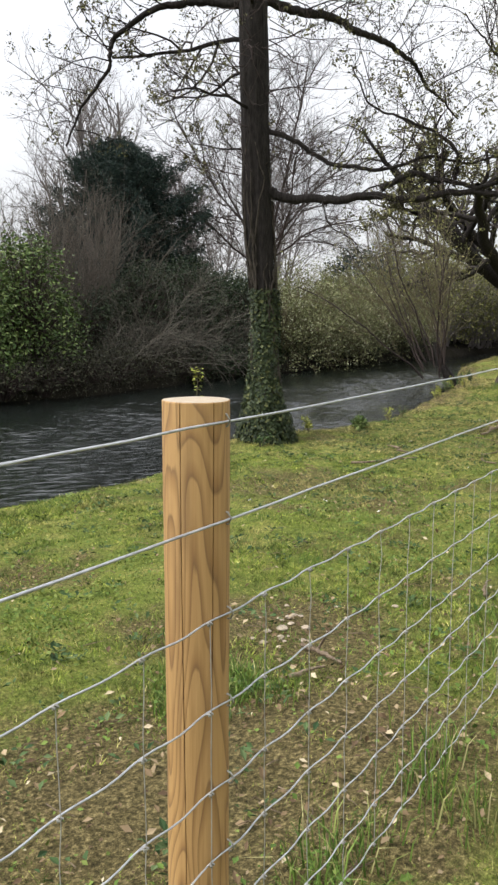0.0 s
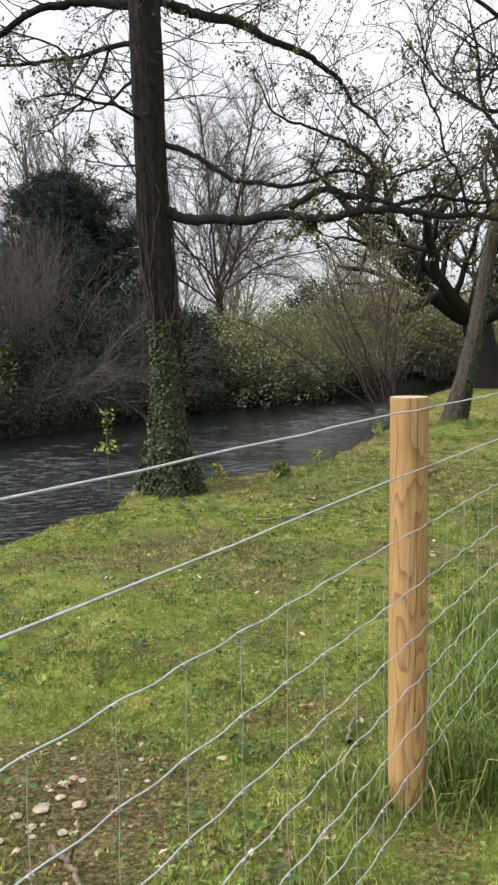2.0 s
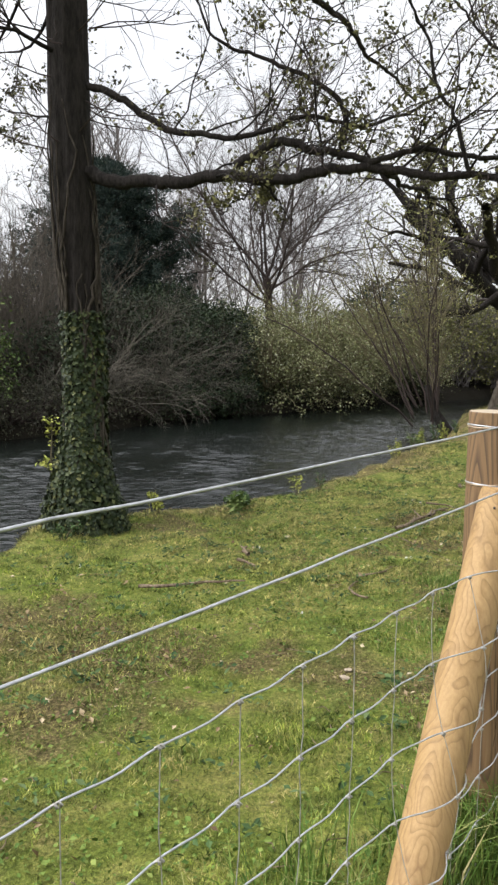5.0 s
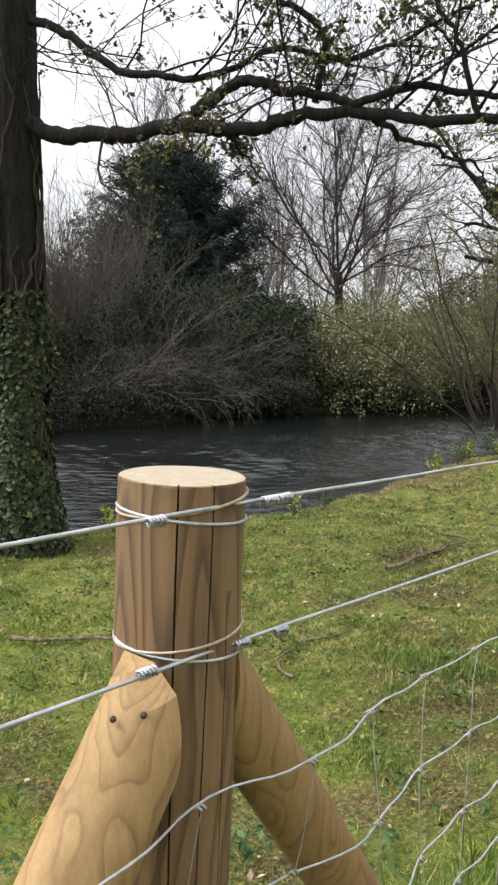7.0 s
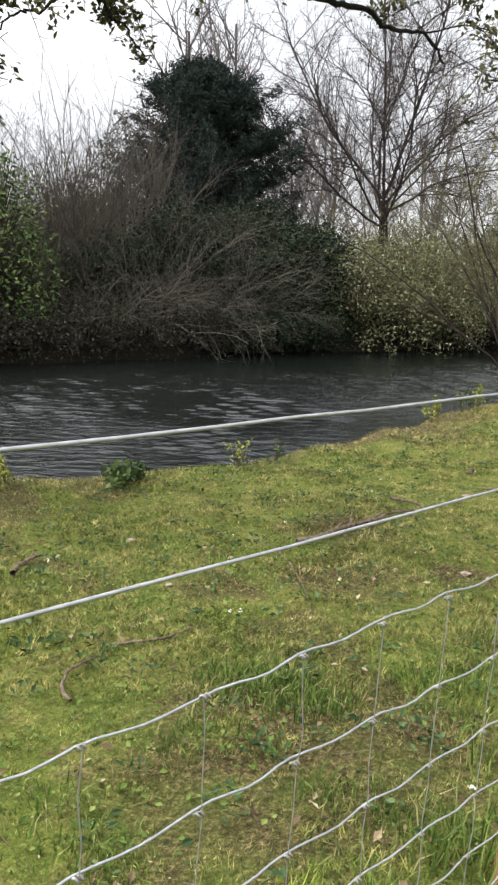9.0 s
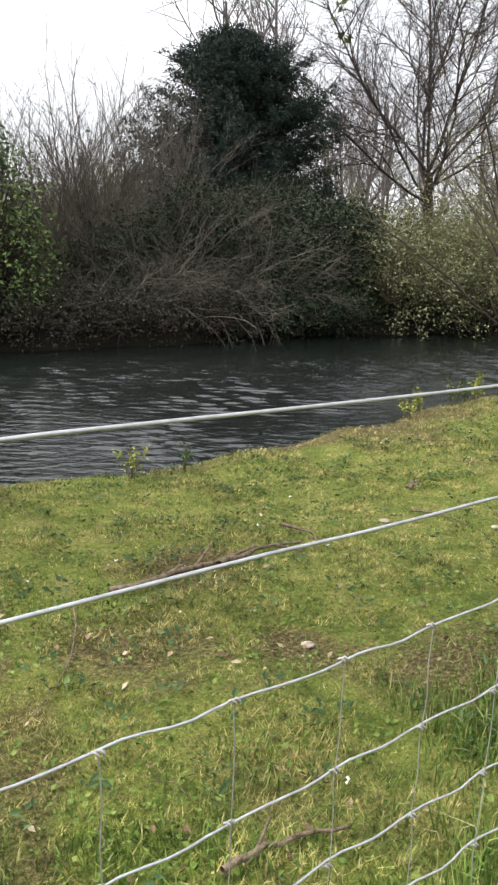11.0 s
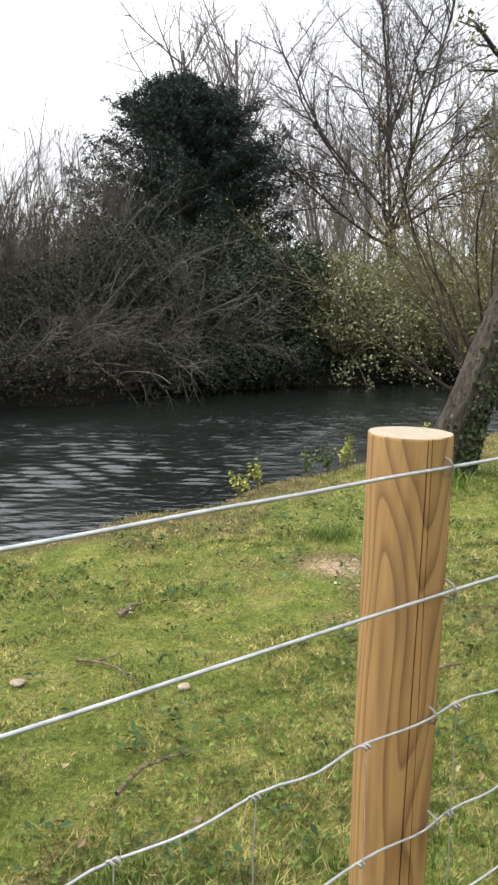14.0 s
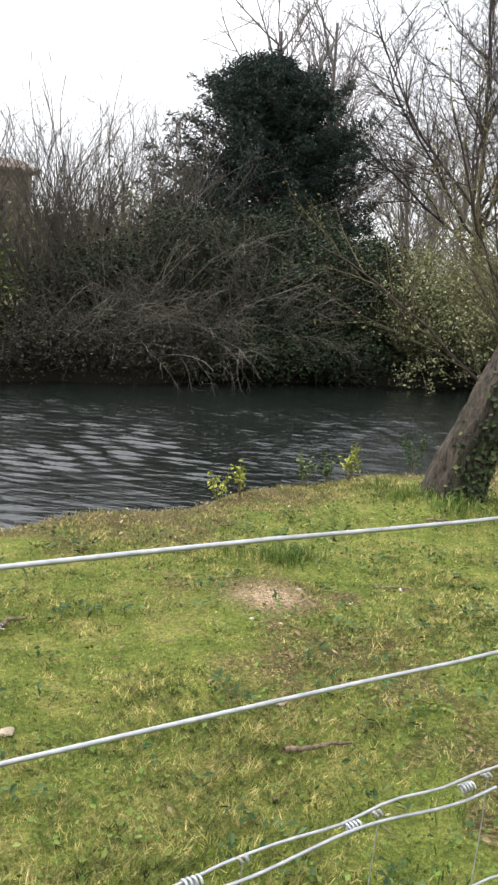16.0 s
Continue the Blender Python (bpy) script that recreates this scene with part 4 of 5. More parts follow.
def fork_tree():
    rng = np.random.default_rng(51)
    tree = thing("tree", 29.4, 16.7, 0.1, "bare grey fan-shaped tree behind the far bank", "tree", "bare trees beyond the pond")
    T, W = Tubes(), Tubes()
    T.add(smooth_line([(0.5, -0.15, -0.3), (0.35, -0.1, 1.2), (0.1, 0, 2.6), (0, 0, 3.6)], 12), np.linspace(0.19, 0.13, 12), 12, 0.03, rng)
    spec = [(9, 0.11, 0.03, 16, 42, 0.45, 0.44), (6, 0.14, 0.03, 10, 42, 0.5, 0.5), (5, 0.16, 0.02, 7, 42, 0.5, 0.55), (3, 0.18, 0.02, 0, 38, 0.5, 0.7)]
    for dx, dy, dz, L, r in ((-0.22, 0.15, 1, 7.0, 0.056), (0.3, -0.15, 1, 7.2, 0.058), (0.03, 0.1, 1, 7.0, 0.05), (-0.6, 0.35, 0.85, 6.4, 0.05), (0.65, -0.45, 0.85, 6.4, 0.05), (-0.95, 0.5, 0.42, 5.4, 0.045), (0.95, -0.6, 0.45, 5.4, 0.045), (0.35, 0.7, 0.85, 5.6, 0.05), (-0.45, -0.6, 0.85, 5.4, 0.05), (-0.9, -0.1, 0.62, 5.6, 0.042), (0.9, 0.2, 0.62, 5.6, 0.042)):
        grow(T, rng, (0, 0, rng.uniform(2.7, 3.7)), (dx, dy, dz), L, r, spec, 0, None, W)
    child("trunk", T.mesh("trunk", M_TWIG), tree)
    child("crown", W.mesh("crown", M_TWIG_MID), tree)


def yew_tree():
    rng = np.random.default_rng(61)
    tree = thing("evergreen_tree", 24.0, 19.0, 0.0, "dense dark evergreen tree with ragged outline", "tree")
    T = Tubes()
    T.add([(0, 0, -0.3), (-0.05, 0, 3), (-0.3, 0.2, 7.2)], [0.3, 0.2, 0.04], 10)
    c, nrm = [], []
    heights, widths = [0.2, 1.5, 3.0, 4.4, 5.4, 6.2, 6.9, 7.4], [3.2, 3.3, 3.25, 2.95, 2.3, 1.4, 0.6, 0.1]
    for k in range(340):
        # one bough: a flat upswept fan of fine sprays with open air between it and the next
        z = 0.2 + 6.95 * rng.random() ** 0.85
        a = 2.4 * k + rng.uniform(-0.4, 0.4)
        core = np.array([-0.045 * z, 0.03 * z, z - 0.35])
        reach = np.interp(z, heights, widths) * rng.uniform(0.6, 1.08)
        d = np.array([math.cos(a), math.sin(a), 0.22 + 0.05 * z])
        side = np.array([-math.sin(a), math.cos(a), 0.0])
        T.add([core - (0, 0, 0.2), core + d * reach * 0.5 - (0, 0, 0.05), core + d * reach], [0.035, 0.018, 0.004], 4)
        for _ in range(42):
            t = rng.uniform(0.3, 1.04)
            fan = (0.42 * (1.12 - t) + 0.06) * rng.normal()
            p = core + d * reach * t + side * fan + np.array([0, 0, 0.1 * rng.normal() - 0.12 * abs(fan)])
            q = 11
            c.append(p + rng.normal(size=(q, 3)) * (0.075, 0.075, 0.05))
            nrm.append(rng.normal(size=(q, 3)) * 0.6 + d * (0.3, 0.3, 0) + (0, 0, 0.7))
    c, nrm = np.concatenate(c), np.concatenate(nrm)
    child("trunk", T.mesh("trunk", M_TWIG), tree)
    child("crown", leaf_mesh("crown", c, nrm, rng.uniform(0.035, 0.085, len(c)), rng, M_YEW, 0.24), tree)


def thicket(name, x, y, z, rng, stems, length, radius, lean, spread, spec, wood, label, leaf=None, bias=(0, 0), group="", each=1, size=0.03):
    ob = thing(name, x, y, z, label, "shrub", group)
    tips = []
    for k in range(stems):
        T = Tubes()
        a = rng.uniform(0, 2 * np.pi)
        l = rng.uniform(lean[0], lean[1])
        grow(T, rng, (rng.uniform(-spread[0], spread[0]), rng.uniform(-spread[1], spread[1]), -0.2), (math.cos(a) * l + bias[0], math.sin(a) * l + bias[1], 1), length * rng.uniform(0.65, 1.1), radius, spec, 0, tips)
        child("stem", T.mesh("stem", wood), ob)
    if leaf:
        child("foliage", leaves_at(tips, each, 0.1, size, rng, "leaves", leaf), ob)
    return ob


ARCH = [(8, 0.1, -0.09, 9, 38, 0.4, 0.5), (5, 0.15, -0.03, 5, 40, 0.5, 0.6), (4, 0.15, -0.02, 0, 40, 0.5, 0.6)]
WAND = [(9, 0.1, 0.02, 11, 30, 0.34, 0.5), (4, 0.15, 0.05, 5, 34, 0.5, 0.6), (3, 0.14, 0.03, 0, 32, 0.5, 0.6)]
SPRAY = [(7, 0.1, -0.03, 8, 45, 0.45, 0.5), (5, 0.14, 0.0, 5, 45, 0.5, 0.6), (3, 0.14, 0.0, 0, 40, 0.5, 0.6)]


def leaf_bush(name, x, y, z, rng, radius, height, count, size, leaf, label, wood):
    """A rounded leafy bush: stems and many leaves in uneven clumps."""
    ob = thing(name, x, y, z, label, "shrub")
    T = Tubes()
    c, nrm = [], []
    for k in range(count):
        a, h = rng.uniform(0, 2 * np.pi), rng.random()
        r = radius * math.sqrt(max(0.08, 1 - (h - 0.25) ** 2 / 0.6)) * rng.uniform(0.6, 1.08)
        p = np.array([math.cos(a) * r, math.sin(a) * r * 0.8, h * height])
        T.add([(p[0] * 0.15, p[1] * 0.15, -0.2), (p[0] * 0.5, p[1] * 0.5, p[2] * 0.65), p], [0.02, 0.012, 0.004], 4)
        m = 16
        c.append(p + rng.normal(size=(m, 3)) * 0.17)
        nrm.append(rng.normal(size=(m, 3)) * 0.8 + unit(p) + (0, 0, 0.5))
    c = np.concatenate(c)
    child("framework", T.mesh("framework", wood), ob)
    child("foliage", leaf_mesh("leaves", c, np.concatenate(nrm), rng.uniform(0.6, 1.3, len(c)) * size, rng, leaf, 0.5), ob)
    return ob


fork_tree()
yew_tree()
rng = np.random.default_rng(71)
M_BRAMBLE = leaf_material("brown bramble leaves", [(0, (0.014, 0.015, 0.009)), (0.6, (0.034, 0.035, 0.02)), (0.9, (0.06, 0.062, 0.034)), (1, (0.1, 0.09, 0.06))])
# grey arching bushes at the water's edge, upright hazel behind them
for x, y, n, L in ((17.2, 13.2, 24, 2.5), (19.2, 13.3, 34, 3.0), (15.9, 13.0, 18, 1.9), (18.4, 14.6, 28, 3.6), (20.2, 14.0, 24, 3.3)):
    thicket("bush", x, y, -0.2, rng, n, L, 0.014, (0.2, 1.1), (0.9, 0.5), ARCH, M_TWIG_GREY, "grey leafless arching bush at the water's edge", bias=(0.1, -0.35), group="bare bushes on the far bank")
for x, y, n, L in ((16.4, 15.6, 26, 4.5), (17.9, 16.0, 28, 4.8), (19.5, 16.4, 22, 4.7), (15.0, 15.6, 20, 4.0), (13.2, 16.0, 20, 3.8), (16.9, 14.6, 18, 3.6)):
    thicket("hazel", x, y, 0.1, rng, n, L, 0.015, (0.02, 0.4), (0.8, 0.6), WAND, M_TWIG_BROWN, "upright brown bare hazel stems", group="hazel stools")
leaf_bush("laurel", 13.95, 13.5, -0.2, rng, 1.3, 3.0, 380, 0.05, M_LAUREL, "green laurel bush on the far bank", M_TWIG)
leaf_bush("laurel", 12.2, 13.5, -0.2, rng, 1.5, 2.7, 360, 0.05, M_LAUREL, "green laurel bush on the far bank", M_TWIG)
for x, y, r, h in ((22.0, 14.2, 1.5, 2.6), (21.0, 14.8, 1.6, 2.9), (19.3, 14.6, 1.6, 2.4), (17.0, 14.6, 1.4, 1.6), (22.8, 15.6, 1.6, 3.2), (15.0, 13.9, 1.3, 1.3), (25.3, 14.2, 1.5, 1.8), (22.4, 12.9, 0.9, 1.0), (20.3, 12.9, 1.1, 1.0), (18.2, 12.8, 1.0, 0.9), (16.1, 12.8, 1.0, 0.8), (14.0, 12.7, 0.9, 0.8), (24.4, 12.8, 1.1, 0.9), (26.6, 12.9, 1.2, 1.0), (29.0, 12.7, 1.3, 1.1), (31.4, 12.2, 1.3, 1.1), (11.0, 12.5, 0.9, 0.7), (12.2, 12.4, 0.9, 0.7), (13.3, 12.4, 0.9, 0.7), (14.4, 12.35, 0.9, 0.65), (15.5, 12.4, 0.9, 0.65), (16.7, 12.45, 0.9, 0.6), (17.9, 12.45, 0.9, 0.65), (19.1, 12.5, 0.9, 0.6), (20.3, 12.4, 0.9, 0.6), (21.5, 12.35, 0.9, 0.6)):
    if x < 18.5:
        leaf_bush("bramble", x, y, -0.3, rng, r, h * 0.85, int(90 * r * h) + 50, 0.03, M_BRAMBLE, "tangled brown bramble at the water's edge", M_TWIG)
        continue
    leaf_bush("holly_bush", x, y, -0.3, rng, r, h, int(130 * r * h) + 60, 0.038, M_HOLLY, "dark evergreen undergrowth at the water's edge", M_TWIG)
for x, y, n, L in ((23.9, 12.9, 40, 2.5), (25.2, 13.3, 46, 2.9), (26.6, 13.2, 60, 3.0), (28.8, 13.2, 60, 3.0), (31.2, 12.8, 50, 2.9)):
    thicket("willow_bush", x, y, -0.2, rng, n, L, 0.015, (0.3, 1.3), (0.7, 0.5), SPRAY, M_TWIG_OLIVE, "pale-leaved spring willow bush overhanging the pond", M_PALE, (-0.1, -0.35), "willow bushes", 3, 0.034)

leaf_bush("willow_bush", 23.1, 12.3, 0.35, rng, 0.9, 1.5, 70, 0.036, M_PALE, "pale-leaved spring willow bush overhanging the pond", M_TWIG_OLIVE)
for x, y, r, h, n in ((20.9, 13.2, 1.0, 1.9, 420), (21.8, 13.1, 1.15, 2.4, 560), (22.8, 13.5, 1.2, 2.6, 600), (19.0, 14.2, 1.5, 2.8, 560), (17.3, 14.4, 1.3, 2.0, 380)):
    leaf_bush("holly_bush", x, y, -0.35, rng, r, h, n, 0.042, M_HOLLY, "dark evergreen undergrowth at the water's edge", M_TWIG)
leaf_bush("holly_bush", 24.2, 15.2, -0.3, rng, 1.7, 2.7, 520, 0.04, M_HOLLY, "dark evergreen undergrowth at the water's edge", M_TWIG)

# further belt: hedges and bare trees, built once and set out again


def bare_tree(seed, label):
    rng = np.random.default_rng(seed)
    tree = thing("bare_tree", 0, 0, 0, label, "tree", "bare trees beyond the pond")
    T, W = Tubes(), Tubes()
    spec = [(10, 0.05, 0.03, 12, 42, 0.42, 0.42), (6, 0.12, 0.06, 7, 40, 0.5, 0.5), (5, 0.15, 0.05, 5, 40, 0.5, 0.6), (3, 0.15, 0.04, 0, 35, 0.5, 0.65)]
    for k in range(3):
        a = rng.uniform(0, 2 * np.pi)
        grow(T, rng, (0, 0, -0.3), (math.cos(a) * 0.12, math.sin(a) * 0.12, 1), rng.uniform(7.5, 9.5), 0.085, spec, 0, None, W)
    child("trunk", T.mesh("trunk", M_TWIG_FAR), tree)
    child("crown", W.mesh("crown", M_TWIG_FAR), tree)
    return tree


def place(ob, spots, rng, low=0.85, high=1.2):
    first = True
    for x, y in spots:
        s = rng.uniform(low, high)
        m = pose(x, y, ground_z(x, y) - 0.05, 0, 0, rng.uniform(0, 360)) @ Matrix.Diagonal((s, s, s * rng.uniform(0.9, 1.1), 1))
        if first:
            ob.matrix_basis = m
            first = False
        else:
            o = copy_thing(ob, m)
            o.matrix_basis = m


place(bare_tree(81, "tall bare tree with fine grey twigs"), [(32.5, 28.5), (47, 27), (40, 37), (60, 24), (48, 38), (43, 31), (37, 27), (28.4, 24.2)], rng)
place(bare_tree(82, "tall bare tree with fine grey twigs"), [(35, 33), (53, 30), (44, 35), (66, 28), (50, 33)], rng)
hedge = thicket("hedge_bush", 0, 0, 0, rng, 70, 2.9, 0.02, (0.1, 0.8), (1.2, 0.9), SPRAY, M_TWIG_FAR, "tangled brown hedge bush with young leaves", M_OLIVE, group="hedge bushes", each=2, size=0.05)
place(hedge, [(33.5, 14.5), (36, 13.2), (38.5, 12), (41, 11.5), (26, 22), (30, 20.5), (34, 19), (38, 17), (43, 15), (23, 24), (19, 21.5), (16, 20.5), (13, 20), (10, 18.5), (47, 13), (51, 13.5)], rng, 0.8, 1.25)
shrub_ever = leaf_bush("evergreen_bush", 0, 0, 0, rng, 2.0, 3.2, 300, 0.09, M_YEW, "dark evergreen bush beyond the pond", M_TWIG)
place(shrub_ever, [(64, 15.5), (67, 12.5), (70, 17), (9, 21), (45, 20)], rng, 0.9, 1.4)

# ---- brick house beyond the trees ----


def house():
    ob = thing("house", 23.9, 40.0, 0.3, "distant brown brick house half hidden by trees", "house")
    bm = bmesh.new()
    bmesh.ops.create_cube(bm, size=1, matrix=Matrix.Translation((-5, 3, 2.5)) @ Matrix.Diagonal((10, 6, 5.2, 1)))
    me = bpy.data.meshes.new("wall")
    bm.to_mesh(me)
    bm.free()
    me.materials.append(M_BRICK)
    child("wall", me, ob)
    roof = bpy.data.meshes.new("roof")
    roof.from_pydata([(-10.3, -0.3, 5.0), (0.3, -0.3, 5.0), (0.3, 6.3, 5.0), (-10.3, 6.3, 5.0), (-10.3, 3, 5.9), (0.3, 3, 5.9), (-10.3, -0.3, 5.15), (0.3, -0.3, 5.15), (0.3, 6.3, 5.15), (-10.3, 6.3, 5.15)], [], [(0, 3, 2, 1), (6, 7, 5, 4), (8, 9, 4, 5), (0, 1, 7, 6), (2, 3, 9, 8), (1, 2, 8, 5, 7), (3, 0, 6, 4, 9)])
    roof.materials.append(M_ROOF)
    child("roof", roof, ob)


house()

# ---- small plants and litter on the lawn ----


def blades(name, x, y, height, width, lean, rng, material, two=False):
    n = len(x)
    z = ground_height(x, y) - 0.004
    a, b = rng.uniform(0, 2 * np.pi, n), rng.uniform(0, 2 * np.pi, n)
    base = np.stack([x, y, z], 1)
    u = np.stack([np.cos(a), np.sin(a), 0 * a], 1) * (width / 2)[:, None]
    tilt = np.stack([np.cos(b), np.sin(b), 0 * b], 1) * (lean * height)[:, None]
    up = np.stack([0 * x, 0 * x, height], 1)
    if not two:
        v = np.stack([base - u, base + u, base + up + tilt], 1).reshape(-1, 3)
        return mesh_np(name, v, np.arange(3 * n).reshape(-1, 3), material)
    mid = base + up * 0.62 + tilt * 0.3
    tip = base + up + tilt - np.stack([0 * x, 0 * x, height * 0.25 * lean], 1)
    v = np.stack([base - u, base + u, mid - u * 0.8, mid + u * 0.8, tip - u * 0.08, tip + u * 0.08], 1).reshape(-1, 3)
    k = np.arange(n)[:, None] * 6
    return mesh_np(name, v, np.concatenate([k + [0, 1, 3, 2], k + [2, 3, 5, 4]]), material)


def lawn():
    rng = np.random.default_rng(91)
    xs, ys, hs, ws = [], [], [], []
    for x0, x1, y0, y1, per, w in ((0.3, 17, -0.5, 1.7, 12500, 0.0034), (2.5, 19, 1.7, 5.0, 6200, 0.0058), (17, 32, -1.0, 7.2, 520, 0.011)):
        n = int((x1 - x0) * (y1 - y0) * per)
        x, y = rng.uniform(x0, x1, n), rng.uniform(y0, y1, n)
        thin = bareness(x, y)
        keep = (rng.random(n) > thin * 0.95 * (0.6 + 0.8 * patches(x, y, 0.16))) & (y < near_shore(x) + 0.25)
        x, y = x[keep], y[keep]
        xs.append(x), ys.append(y)
        hs.append((0.010 + 0.034 * patches(x, y, 0.45) ** 3 + 0.024 * patches(x + 5, y, 0.13) ** 2) * rng.uniform(0.5, 1.15, len(x)) * (1 if w < 0.01 else 1.6))
        ws.append(np.full(len(x), w) * rng.uniform(0.7, 1.4, len(x)))
    x, y, h, w = (np.concatenate(k) for k in (xs, ys, hs, ws))
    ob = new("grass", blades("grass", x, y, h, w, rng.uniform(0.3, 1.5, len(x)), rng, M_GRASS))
    tagged(ob, "short yellow-green lawn grass, thin in places", "grass", kind="stuff")
    # rank grass at the foot of the fence and in tufts
    cx = [(rng.uniform(4.3, 7.3), rng.normal() * 0.14 - 0.02, 0.2) for _ in range(95)] + [(rng.uniform(7.3, 17), rng.normal() * 0.16 + 0.06, 0.12) for _ in range(110)] + [(rng.uniform(0.5, 4.3), rng.normal() * 0.12 - 0.05, 0.11) for _ in range(30)]
    cx += [(rng.uniform(3, 17), rng.uniform(0.3, 3.7), 0.03) for _ in range(120)] + [(13.69 + 0.09 * rng.normal(), 2.8 + 0.07 * rng.normal(), 0.075) for _ in range(8)] + [(15.42 + 0.35 * rng.normal(), 3.15 + 0.3 * rng.normal(), 0.085) for _ in range(22)]
    cx += [(10.45 + 0.3 * rng.normal(), 0.5 + 0.16 * rng.normal(), 0.075) for _ in range(45)] + [(rng.uniform(7.5, 13), rng.uniform(0.2, 1.0), 0.05) for _ in range(60)]
    cx += [(3.15 + 0.1 * rng.normal(), 0.9 + 0.08 * rng.normal(), 0.06) for _ in range(30)] + [(8.7 + 0.1 * rng.normal(), 1.04 + 0.08 * rng.normal(), 0.06) for _ in range(16)]
    xs, ys, hs = [], [], []
    for tx, ty, th in cx:
        m = 70
        xs.append(tx + rng.normal(size=m) * 0.06), ys.append(ty + rng.normal(size=m) * 0.06), hs.append(th * rng.uniform(0.4, 1.35, m))
    x, y, h = (np.concatenate(k) for k in (xs, ys, hs))
    ob = new("long_grass", blades("long_grass", x, y, h, rng.uniform(0.0028, 0.0055, len(x)), rng.uniform(0.1, 0.9, len(x)), rng, M_LONG, True))
    tagged(ob, "long green grass along the foot of the fence", "grass", kind="stuff")


M_LONG = leaf_material("long grass blades", [(0, (0.055, 0.11, 0.02)), (0.6, (0.12, 0.19, 0.035)), (0.9, (0.22, 0.26, 0.07)), (1, (0.42, 0.36, 0.18))], 0.55)
lawn()


def litter():
    rng = np.random.default_rng(95)
    n = 42000
    x, y = rng.uniform(1, 17, n), rng.uniform(-0.3, 4.2, n)
    keep = (rng.random(n) < 0.055 + 0.55 * bareness(x, y) ** 1.3) & (y < near_shore(x) + 0.1)
    x, y = x[keep], y[keep]
    size = 0.005 + 0.015 * rng.random(len(x)) ** 3
    # broad curled leaves and chips lie thick on the worn ground by the first posts
    n = 240
    x, y = np.append(x, rng.uniform(1.9, 5.0, n)), np.append(y, np.abs(rng.normal(size=n)) * 0.55)
    size = np.append(size, rng.uniform(0.006, 0.019, n))
    c = np.stack([x, y, ground_height(x, y) + 0.012 + size * 0.25], 1)
    nrm = rng.normal(size=c.shape) * 0.4 + (0, 0, 1)
    tagged(new("fallen_leaves", leaf_mesh("fallen_leaves", c, nrm, size, rng, M_DEAD, 0.55)), "dry brown and tan fallen leaves and wood chips", "leaf litter", kind="stuff")
    n = 2600
    x, y = rng.uniform(1, 17, n), rng.uniform(0, 3.9, n)
    keep = rng.random(n) < 0.15 + 0.8 * bareness(x, y)
    x, y = x[keep], y[keep]
    T = Tubes()
    for px, py in zip(x, y):
        a, L = rng.uniform(0, 6.3), rng.uniform(0.03, 0.11)
        z = ground_z(px, py) + 0.012
        T.add([(px, py, z), (px + L * 0.5 * math.cos(a), py + L * 0.5 * math.sin(a), z + 0.008), (px + L * math.cos(a + 0.3), py + L * math.sin(a + 0.3), z)], [0.0022, 0.002, 0.001], 3)
    tagged(new("dry_stalks", T.mesh("dry_stalks", M_STICK)), "scattered dry grass stalks and twig ends", "twigs", kind="stuff")
    # fine clover and moss leaf in drifts
    n = 150000
    x, y = rng.uniform(1, 17, n), rng.uniform(-0.2, 4.0, n)
    lush = 0.6 * patches(x + 40, y, 0.5) + 0.4 * patches(x, y + 30, 0.14)
    keep = (rng.random(n) < np.clip((lush - 0.35) * 2.4, 0, 1)) & (y < near_shore(x)) & (rng.random(n) > bareness(x, y) * 0.9)
    x, y = x[keep], y[keep]
    c = np.stack([x, y, ground_height(x, y) + 0.004 + 0.022 * rng.random(len(x))], 1)
    tagged(new("clover", leaf_mesh("clover", c, rng.normal(size=c.shape) * 0.5 + (0, 0, 1), 0.004 + 0.009 * rng.random(len(c)) ** 2, rng, M_CLOVER, 0.75)), "fine clover and moss among the grass", "clover", kind="stuff")
    # broad-leaved weeds in rosettes
    c, nrm, sz = [], [], []
    spots = [(rng.uniform(2, 17), rng.uniform(0.1, 3.6)) for _ in range(900)] + [(8.38, 0.75), (8.42, 0.8), (9.8, 1.83), (3.2, 0.93), (3.1, 0.85), (3.25, 1.0), (10.32, 0.5), (10.4, 0.45), (10.25, 0.55), (10.5, 0.5)]
    for sx, sy in spots:
        m = rng.integers(6, 12)
        a = rng.uniform(0, 6.3, m)
        r = rng.uniform(0.015, 0.07, m)
        px, py = sx + r * np.cos(a), sy + r * np.sin(a)
        c.append(np.stack([px, py, ground_height(px, py) + 0.022 + 0.02 * rng.random(m)], 1))
        nrm.append(np.stack([-np.cos(a) * 0.5, -np.sin(a) * 0.5, np.ones(m)], 1) + rng.normal(size=(m, 3)) * 0.25)
        sz.append(rng.uniform(0.008, 0.021, m))
    tagged(new("weeds", leaf_mesh("weeds", np.concatenate(c), np.concatenate(nrm), np.concatenate(sz), rng, M_WEED, 0.5)), "low green rosettes of dandelion and clover", "weeds", kind="stuff")
    n = 30
    x, y = rng.uniform(5, 17, n), rng.uniform(0.1, 3.0, n)
    c = np.stack([x, y, ground_height(x, y) + 0.045], 1)
    v, f = leaf_quads(np.repeat(c, 5, 0) + rng.normal(size=(n * 5, 3)) * 0.004, rng.normal(size=(n * 5, 3)) * 0.3 + (0, 0, 1), np.full(n * 5, 0.0052), rng, 0.7)
    tagged(new("daisies", mesh_np("daisies", v, f, M_DAISY)), "small white daisies scattered in the grass", "flowers", kind="stuff")


litter()


